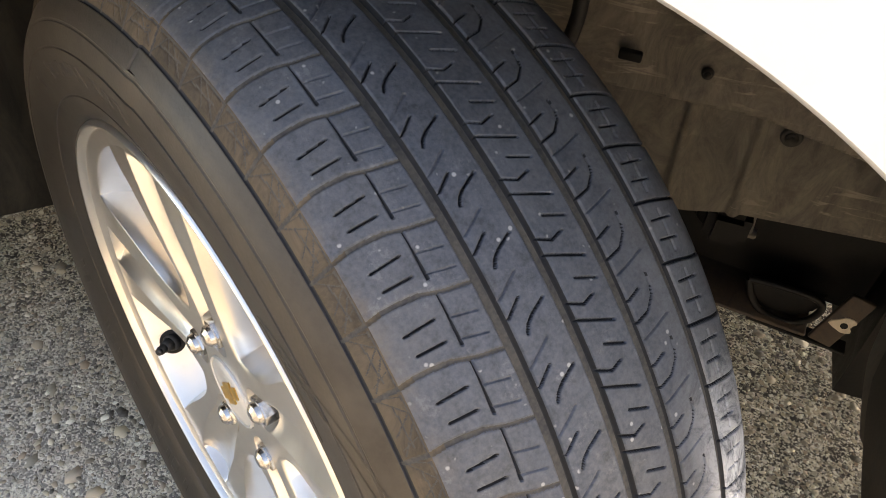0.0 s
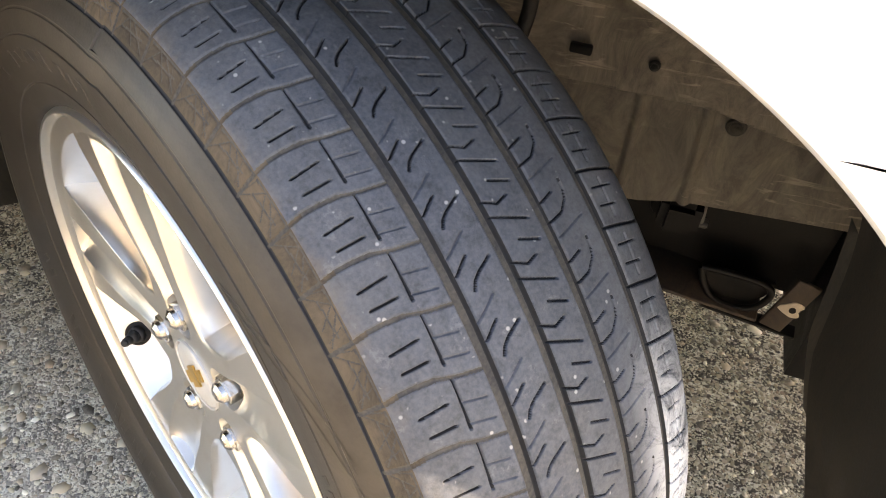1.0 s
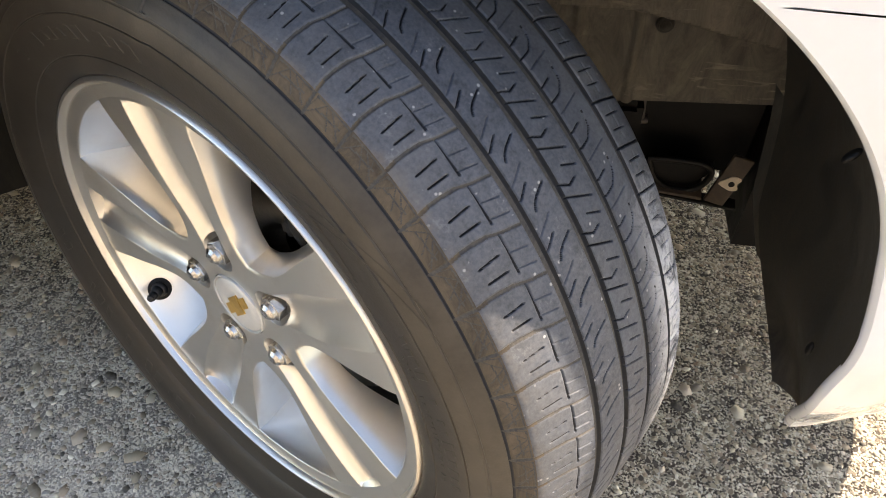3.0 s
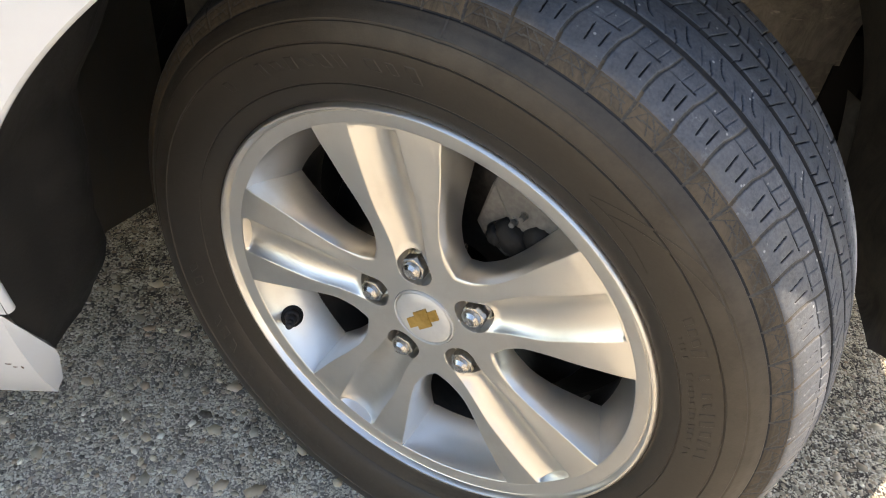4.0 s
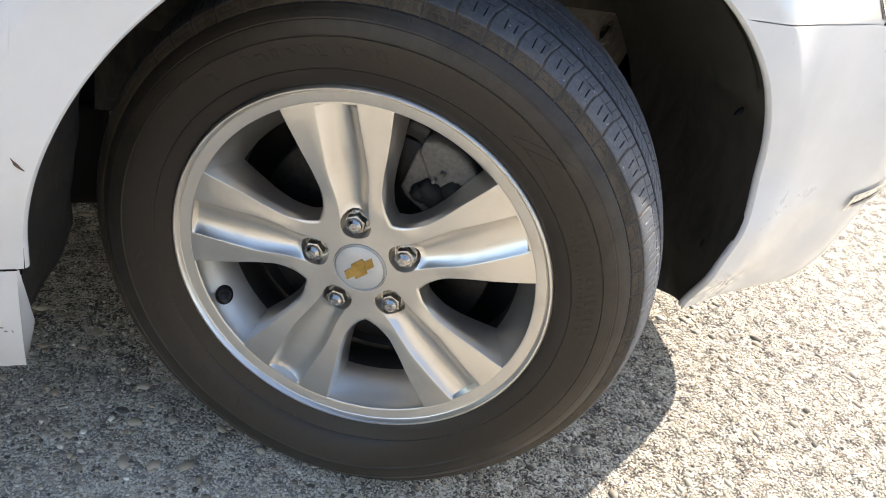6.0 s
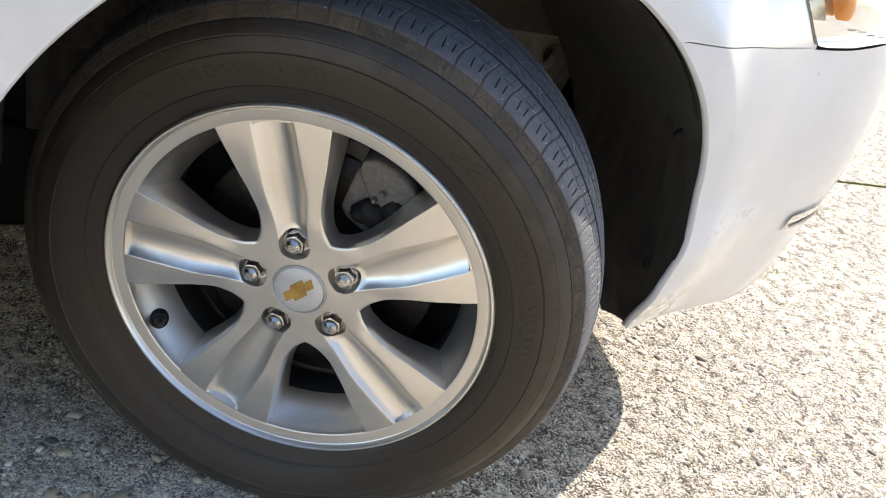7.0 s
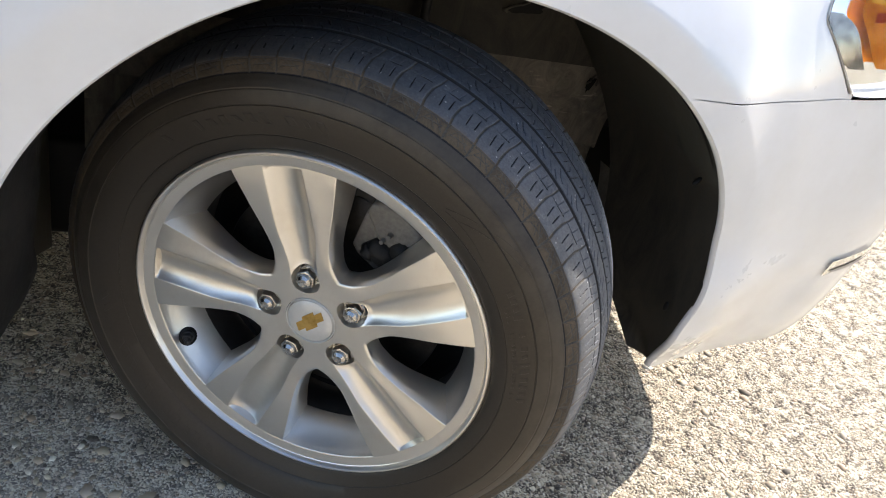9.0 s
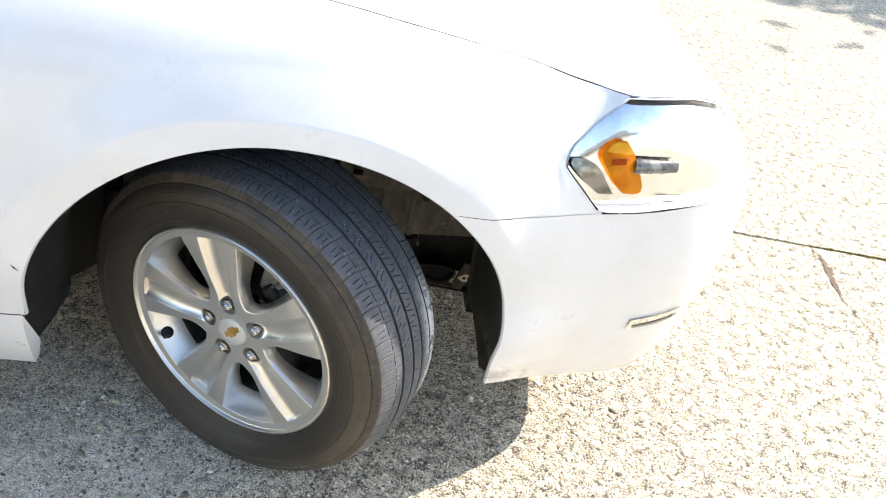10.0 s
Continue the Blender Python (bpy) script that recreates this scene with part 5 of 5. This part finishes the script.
for y in ry:
    foot = 0.185 - 0.52 * (y - 0.262)
    z = np.linspace(foot, 0.66, 20)
    rear_in.append(np.stack([np.interp(y, (0.06, 0.15, 0.30, 0.46), (-0.378, -0.366, -0.352, -0.335)) + 0.075 * smoothstep(0.40, 0.66, z) ** 1.5, np.full(20, y), z], -1))
grid_mesh("rear_housing", np.array(rear_in), liner_black, car, "dusty brown rear panel of the wheel housing")
# Added box that keeps light off the ground behind the tyre.
part("subframe", bevelled_box((0.10, 0.86, 0.18), pose(-0.31, 0.89, 0.195), 0.015, 3), black_metal, car, "black box added under the car to block light")
# Front liner: a deep black shield from the bumper's edge, its inner edge wavering.
def arch_run(z):
    return ARCH_X + FRONT_A * np.clip(1 - np.clip((z - ARCH_Z) / ARCH_B, 0, 1) ** FRONT_N, 0, 1) ** (1 / FRONT_N) + foot_run(z)


def shield_strip(name, z0, z1, a0, a1, ahead, material, label):
    """A stretch of the shield between two heights and two shares of its depth."""
    fz = np.linspace(z0, z1, 26)
    fx = arch_run(fz)
    lip_y = body_at(fx, fz, flare(fx, fz))[:, 1]
    free = np.interp(fz, (0.224, 0.25, 0.275, 0.33, 0.42, 0.50, 0.60, 0.72), (0.060, 0.105, 0.145, 0.195, 0.228, 0.265, 0.33, 0.37))
    a = np.linspace(a0, a1, 12)[None]
    pts = np.stack([fx[:, None] - 0.001 + 0.014 * np.sin(math.pi * a) - 0.012 * a - ahead, lip_y[:, None] + 0.006 + (free - lip_y)[:, None] * a, fz[:, None] + 0 * a], -1)
    return grid_mesh(name, pts, material, car, label)


front_liner = shield_strip("front_liner", 0.224, 0.56, 0.0, 1.0, 0.0, liner_black, "black plastic liner along the bumper's edge")
shield_strip("upper_liner", 0.558, 0.705, 0.0, 1.0, 0.001, liner_mid, "dusty brown upper liner of the wheel arch")
for cx, cy, cz, lean in ((0.446, 0.004, 0.549, 38), (0.488, 0.004, 0.352, 4)):
    bm = bmesh.new()
    bmesh.ops.create_uvsphere(bm, u_segments=16, v_segments=10, radius=1.0, matrix=pose(cx, cy, cz, 0, lean, 0) @ Matrix.Diagonal((0.0025, 0.0042, 0.0075, 1)))
    part("clip", bm, black_metal, front_liner)
shield_strip("inner_flap", 0.285, 0.43, 0.985, 1.11, -0.004, liner_brown, "brown folded inner edge of the liner")


# Splash panel inside the housing: pressed sheet with a shelf line, ribs and fasteners.
def splash_panel():
    xs = np.linspace(-0.28, 0.56, 280)
    zs = np.linspace(0, 1, 90)
    X, B = np.meshgrid(xs, zs, indexing="ij")
    lowz = np.interp(xs, (-0.28, 0.2, 0.315, 0.36, 0.42, 0.56), (0.30, 0.272, 0.278, 0.287, 0.288, 0.290))[:, None]
    Z = lowz + (0.555 - lowz) * B
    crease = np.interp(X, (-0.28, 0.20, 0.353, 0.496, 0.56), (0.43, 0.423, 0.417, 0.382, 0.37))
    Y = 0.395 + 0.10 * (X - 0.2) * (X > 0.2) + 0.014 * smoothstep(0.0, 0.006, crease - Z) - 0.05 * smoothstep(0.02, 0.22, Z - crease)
    for rx, lean in ((0.287, 0.03), (0.356, 0.05), (0.16, 0.02)):
        Y -= 0.007 * (1 - smoothstep(0.003, 0.007, np.abs(X - rx + lean * (Z - 0.42)))) * smoothstep(0.0, 0.01, crease - Z)
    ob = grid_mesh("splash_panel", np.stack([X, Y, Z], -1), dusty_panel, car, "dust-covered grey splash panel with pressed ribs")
    # Above the crease the panel takes the lighter, painted-light copy.
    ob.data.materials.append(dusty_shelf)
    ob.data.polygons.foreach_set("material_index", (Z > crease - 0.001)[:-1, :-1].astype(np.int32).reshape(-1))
    return ob


panel_ob = splash_panel()
roof_in = np.stack([np.stack([np.linspace(-0.29, 0.53, 40), np.full(40, y), np.full(40, z)], -1) for y, z in ((0.358, 0.545), (0.352, 0.60), (0.35, 0.66), (0.36, 0.74))], 1)
grid_mesh("inner_liner", roof_in, liner_black, car, "black upper liner of the wheel housing")
for x, y, z, r in ((0.386, 0.423, 0.396, 0.0112), (0.289, 0.398, 0.456, 0.0062)):
    bm = cylinder_bm(r, 0.004, pose(x, y, z, 90), 28, r * 0.86, 0.0008)
    for share, at in ((0.62, 0.0028), (0.34, 0.0042)):
        bmesh.ops.create_cone(bm, cap_ends=True, segments=24, radius1=r * share, radius2=r * share * 0.9, depth=0.003, matrix=pose(x, y - at, z, 90))
    part("fastener", bm, liner_black, panel_ob, "black plastic push fastener")
part("slot", bevelled_box((0.022, 0.008, 0.010), pose(0.217, 0.385, 0.464), 0.002), black_metal, panel_ob)

# Tears in the liner: a ragged dark hole with a curled lip.
def tear(x, y, z, wide, high, lean, seed):
    rng = random.Random(seed)
    bm = bmesh.new()
    n = 22
    ring = []
    for k in range(n):
        a = 2 * math.pi * k / n
        f = rng.uniform(0.72, 1.12)
        ring.append((wide * f * math.cos(a), high * f * math.sin(a) * (0.7 + 0.3 * math.cos(a))))
    turn = Matrix.Rotation(radians(lean), 2)
    pts = [turn @ Vector(p) for p in ring]
    bm.faces.new([bm.verts.new((x + p.x, y - 0.0015, z + p.y)) for p in pts])
    hole = part("liner_tear", bm, black_metal, car, "ragged dark tear in the liner", smooth=False)
    lip = [(x + p.x * 1.03, y - 0.004 - rng.uniform(0, 0.005), z + p.y * 1.03) for p in pts[: n // 2 + 2]]
    tube("torn_lip", lip, 0.0016, liner_brown, hole)


tear(0.315, 0.3515, 0.622, 0.034, 0.014, 12, 5)
tear(0.487, 0.397, 0.505, 0.007, 0.024, -18, 6)

# Frame rail, hook and bracket below the panel.
rail = bmesh.new()
box_into(rail, (0.46, 0.07, 0.14), pose(0.33, 0.545, 0.205, 0, 1.5, -4))
box_into(rail, (0.05, 0.05, 0.05), pose(0.37, 0.48, 0.235))
bmesh.ops.bevel(rail, geom=rail.edges[:], offset=0.01, segments=2, affect="EDGES")
part("frame_rail", rail, black_metal, car, "black steel frame rail", smooth=False)
pan = bmesh.new()
box_into(pan, (0.32, 0.085, 0.006), pose(0.34, 0.488, 0.141, 8, 1.5, -4))
bmesh.ops.bevel(pan, geom=pan.edges[:], offset=0.002, segments=1, affect="EDGES")
lug = bmesh.new()
box_into(lug, (0.016, 0.012, 0.055), pose(0.394, 0.500, 0.235, 0, -6, -4))
box_into(lug, (0.030, 0.014, 0.008), pose(0.392, 0.500, 0.264, 0, -6, -4))
box_into(lug, (0.028, 0.014, 0.008), pose(0.396, 0.500, 0.208, 0, -6, -4))
bmesh.ops.bevel(lug, geom=lug.edges[:], offset=0.0015, segments=2, affect="EDGES")
part("rail_lug", lug, cast_iron, car, "grey bracket on the rail")
bush = cylinder_bm(0.019, 0.03, pose(0.352, 0.490, 0.238, 90), 24, bevel=0.003)
bmesh.ops.create_cone(bush, cap_ends=True, segments=18, radius1=0.008, radius2=0.008, depth=0.04, matrix=pose(0.352, 0.488, 0.238, 90))
part("rail_bush", bush, black_metal, car, "black rubber bush on the rail")
part("rail_flange", pan, rusty_metal, car, "rusty lower flange of the rail")


tube("towing_eye", [(0.415, 0.455, 0.178), (0.425, 0.452, 0.145), (0.46, 0.448, 0.130), (0.495, 0.448, 0.140), (0.507, 0.450, 0.178), (0.46, 0.452, 0.183), (0.415, 0.455, 0.178)], 0.0045, black_metal, car, "black bent towing eye")
half = cylinder_bm(0.044, 0.008, pose(0.461, 0.462, 0.178, 90), 32)
bmesh.ops.bisect_plane(half, geom=half.verts[:] + half.edges[:] + half.faces[:], plane_co=(0.461, 0.462, 0.178), plane_no=(0, 0, 1), clear_outer=True)
part("eye_web", half, black_metal, car, smooth=False)
part("eye_plate", bevelled_box((0.12, 0.02, 0.004), pose(0.49, 0.455, 0.118, 8, 4, -3), 0.001), black_metal, car)
bracket = part("bracket", bevelled_box((0.030, 0.006, 0.085), pose(0.527, 0.447, 0.160, 0, 14, 0), 0.002), rusty_metal, car, "rusty bracket with a bare patch round its hole")
bare = cylinder_bm(0.0125, 0.002, pose(0.530, 0.4435, 0.158, 90), 18, bevel=0.0005)
for v in bare.verts:
    v.co.x += 0.004 * math.sin(31 * v.co.z * 10)
part("bare_patch", bare, tan_primer, bracket)
part("hole", cylinder_bm(0.0042, 0.003, pose(0.531, 0.4425, 0.158, 90), 16), black_metal, bracket, smooth=False)
post = bmesh.new()
box_into(post, (0.05, 0.16, 0.36), pose(0.585, 0.52, 0.23, 0, 0, 0))
part("support_post", post, black_metal, car, "black vertical support", smooth=False)
tube("brake_hose", [(0.16, 0.33, 0.66), (0.165, 0.335, 0.56), (0.17, 0.345, 0.50), (0.15, 0.33, 0.43)], 0.007, stem_rubber, car, "black rubber hose")

# Dark joint between the fender and the sill.
joint_u = np.repeat(np.linspace(-2.30, X0 - 0.004, 30)[:, None], 4, 1)
joint_z = 0.3553 + 0.0030 * np.linspace(-1, 1, 4)[None] + 0 * joint_u
grid_mesh("sill_joint", body_at(joint_u, joint_z, np.where(joint_u > -0.93, flare(joint_u, joint_z), 0.0) - 0.0022), stem_rubber, car, "dark joint above the sill")

# Marks on the paint.
def paint_mark(u, z, ang, ln, bow, material, label):
    """A thin bent scab that lies on the fender, thick at its head."""
    p = body_at(np.array(u), np.array(z), float(flare(np.array(u), np.array(z))))
    bm = bmesh.new()
    bmesh.ops.create_icosphere(bm, subdivisions=3, radius=1.0)
    for v in bm.verts:
        x = v.co.x
        thick = 0.35 + 0.65 * float(smoothstep(-0.9, 0.5, x)) + 0.2 * math.sin(7 * x)
        v.co.z = v.co.z * 0.13 * thick + bow * (x * x - 0.4)
    bm.transform(Matrix.Translation(Vector(p.tolist())) @ pose(0, 0, 0, 0, ang, 0) @ Matrix.Diagonal((ln / 2, 0.0010, ln / 2, 1)))
    part("paint_mark", bm, material, car, label)


for u, z, ang, ln, bow in ((-0.341, 0.482, 58, 0.021, 0.22), (-0.366, 0.274, 5, 0.006, 0.0), (-0.362, 0.268, 5, 0.004, 0.0), (-0.356, 0.268, 70, 0.005, 0.1)):
    paint_mark(u, z, ang, ln, bow, mark_brown, "small brown mark on the paint")
paint_mark(-0.357, 0.508, -62, 0.017, -0.15, scuff_grey, "faint grey scuff on the paint")


# ---- the rest of the body ----
rows2 = 24
w2 = np.linspace(0, 1, rows2)[None]


def side_panel(name, u, label):
    low = np.where(np.abs(u + 2.70) < 0.36, 0.33 + np.sqrt(np.clip(0.36 ** 2 - (u + 2.70) ** 2, 0, 1)), np.where(u < -2.7, 0.27, 0.345))[:, None]
    uu = np.repeat(u[:, None], rows2, 1)
    return grid_mesh(name, body_at(uu, low + (top_z(uu) - low) * w2), paint, car, label)


ROOF_X, ROOF_Z = (-0.70, -0.95, -1.50, -2.0, -2.5, -3.15), (0.985, 1.14, 1.40, 1.43, 1.40, 1.035)


def roof_edge(x):
    belt = body_at(x, top_z(x))
    z = np.maximum(spline(ROOF_X[::-1], ROOF_Z[::-1], x) - 0.02, belt[..., 2])
    return np.stack([x, belt[..., 1] + 0.02 + (z - belt[..., 2]) * 0.42, z], -1), belt


def cabin_top(name, x0, x1, material, label):
    x = np.linspace(x0, x1, 20)
    e = roof_edge(x)[0]
    v = np.linspace(0, 1, 21)[None]
    y = e[:, 1:2] + (1.74 - 2 * e[:, 1:2]) * v
    bow = np.sin(np.pi * v)
    fall = np.interp(x, (-3.15, -2.5, -1.5, -0.70), (-0.06, 0.0, 0.0, 0.07))[:, None]
    return grid_mesh(name, np.stack([x[:, None] + fall * bow, y, e[:, 2:] + 0.035 * bow], -1), material, car, label)


def cabin_side(name, x0, x1, lo, hi, out, material, label):
    x = np.linspace(x0, x1, 24)
    top_e, belt = roof_edge(x)
    v = np.linspace(lo, hi, 8)[None, :, None]
    q = belt[:, None] + (top_e - belt)[:, None] * v
    q[..., 1] -= out
    return grid_mesh(name, q, material, car, label)


near_side = [side_panel("front_door", np.linspace(-1.84, -0.924, 20), "white front door"), side_panel("rear_door", np.linspace(-2.36, -1.844, 14), "white rear door"), side_panel("quarter_panel", np.concatenate([np.linspace(-3.86, -3.065, 24), np.linspace(-3.059, -2.364, 50)]), "white rear quarter panel")]
near_side += [cabin_side("cabin_frame", -3.1, -0.72, 0.0, 1.0, 0.0, paint, "white roof frame"), cabin_side("side_window", -1.80, -1.10, 0.06, 0.90, 0.004, tinted_glass, "dark tinted side window"), cabin_side("side_window", -2.62, -1.86, 0.06, 0.90, 0.004, tinted_glass, "dark tinted side window")]
cabin_top("windscreen", -1.50, -0.70, tinted_glass, "dark windscreen")
cabin_top("roof", -2.5, -1.503, paint, "white roof")
cabin_top("rear_window", -3.15, -2.503, tinted_glass, "dark rear window")
lid_x = np.linspace(-3.86, -3.10, 12)
lid_e = body_at(lid_x, top_z(lid_x))
lid_y = lid_e[:, 1:2] + (1.74 - 2 * lid_e[:, 1:2]) * np.linspace(0, 1, 16)[None]
grid_mesh("boot_lid", np.stack([np.repeat(lid_e[:, :1], 16, 1), lid_y, lid_e[:, 2:] + 0.02 * np.sin(np.pi * np.linspace(0, 1, 16))[None]], -1), paint, car, "white boot lid")
tail_z = np.linspace(0.27, 1.0, 18)
tail_e = body_at(np.full(18, -3.86), tail_z)
tail_v = np.linspace(0, 1, 16)[None]
grid_mesh("rear_bumper", np.stack([tail_e[:, :1] - 0.06 * np.sin(np.pi * tail_v), tail_e[:, 1:2] + (1.74 - 2 * tail_e[:, 1:2]) * tail_v, np.repeat(tail_z[:, None], 16, 1)], -1), paint, car, "white tail and rear bumper")


def twin(ob, place, parent):
    """The same piece again at another place, with all its own pieces."""
    again = new(ob.name.split(".")[0], ob.data)
    again.parent, again.matrix_basis, again.visible_shadow = parent, place, ob.visible_shadow
    for key in ob.keys():
        again[key] = ob[key]
    for child in ob.children:
        twin(child, child.matrix_basis.copy(), again)
    return again


FLIP = Matrix.Translation((0, 1.74, 0)) @ Matrix.Diagonal((1, -1, 1, 1))
kinds = ("fender", "rocker_panel", "front_bumper", "bonnet", "nose_panel", "bumper_undertray", "headlamp", "arch_lip", "wheel_liner", "front_liner", "rear_splash_flap")
for ob in [o for o in car.children if o.name.split(".")[0] in kinds] + near_side:
    twin(ob, FLIP @ ob.matrix_basis, car)
across = Matrix.Diagonal((1, -1, 1, 1))
far_rim = rim_mesh(31, 28, 96)
far_rim.materials.append(alloy)
far_tyre = []


def far_wheel(place):
    """One of the three wheels away from the camera, with plainer meshes."""
    ob = new("wheel", far_rim)
    ob.parent, ob.matrix_basis = car, place
    for key in wheel.keys():
        ob[key] = wheel[key]
    for child in wheel.children:
        if child.name.split(".")[0] == "tyre":
            if not far_tyre:
                far_tyre.append(grid_mesh("tyre", revolve(list(zip(PROFILE_Y, PROFILE_R)), 96), rubber, ob, close_u=True).data)
            else:
                new("tyre", far_tyre[0]).parent = ob
        else:
            twin(child, child.matrix_basis.copy(), ob)


far_wheel(Matrix.Translation((0, 1.74, AXLE)) @ pose(0, 0, 0, 0, 0, -STEER) @ across)
far_wheel(Matrix.Translation((-2.70, 0.02, AXLE)))
far_wheel(Matrix.Translation((-2.70, 1.72, AXLE)) @ across)


# ---- tree added as the unseen caster of shade on the far concrete ----
def tree():
    rng = random.Random(8)
    bm = bmesh.new()
    rings, n = [], 12
    for z, r, dx in ((0, 0.20, 0), (0.2, 0.15, 0), (0.9, 0.13, 0.03), (1.7, 0.11, -0.05), (2.4, 0.09, -0.2), (3.0, 0.05, -0.4)):
        rings.append([bm.verts.new((dx + r * (1 + 0.1 * rng.uniform(-1, 1)) * math.cos(2 * math.pi * k / n), r * math.sin(2 * math.pi * k / n), z)) for k in range(n)])
    for p, q in zip(rings, rings[1:]):
        for k in range(n):
            bm.faces.new((p[k], p[(k + 1) % n], q[(k + 1) % n], q[k]))
    thing = tagged(new("tree"), "small leafy tree added to shade the far edge of the concrete", "tree")
    thing.matrix_basis = pose(11.4, 8.9, 0) @ Matrix.Diagonal((1.5, 1.5, 1.5, 1))
    trunk = part("trunk", bm, bark, thing)
    tips = []
    for k in range(9):
        a, rise = 2.4 * k, rng.uniform(0.6, 1.5)
        start = Vector((-0.15 * (k % 3), 0, 1.7 + 0.12 * k))
        end = start + Vector((math.cos(a) * 1.1, math.sin(a) * 1.1, rise))
        limb = bmesh.new()
        d = end - start
        bmesh.ops.create_cone(limb, cap_ends=True, segments=7, radius1=0.045, radius2=0.012, depth=d.length, matrix=Matrix.Translation((start + end) / 2) @ d.to_track_quat("Z", "X").to_matrix().to_4x4())
        part("limb", limb, bark, trunk)
        tips += [start.lerp(end, t) for t in (0.5, 0.75, 1.0)]
    verts, faces = [], []
    for tip in tips:
        for _ in range(420):
            c = tip + Vector((rng.gauss(0, 0.30), rng.gauss(0, 0.30), rng.gauss(0, 0.24)))
            m = Euler((rng.uniform(0, 6.3), rng.uniform(0, 6.3), rng.uniform(0, 6.3))).to_matrix()
            k = len(verts)
            for x, y in ((-0.085, 0), (0, 0.042), (0.085, 0), (0, -0.042)):
                verts.append(tuple(c + m @ Vector((x, y, 0.01 if y else 0))))
            faces.append((k, k + 1, k + 2, k + 3))
    data = bpy.data.meshes.new("crown")
    data.from_pydata(verts, [], faces)
    to_object("crown", data, leaf_green, thing)
    return thing


tree()
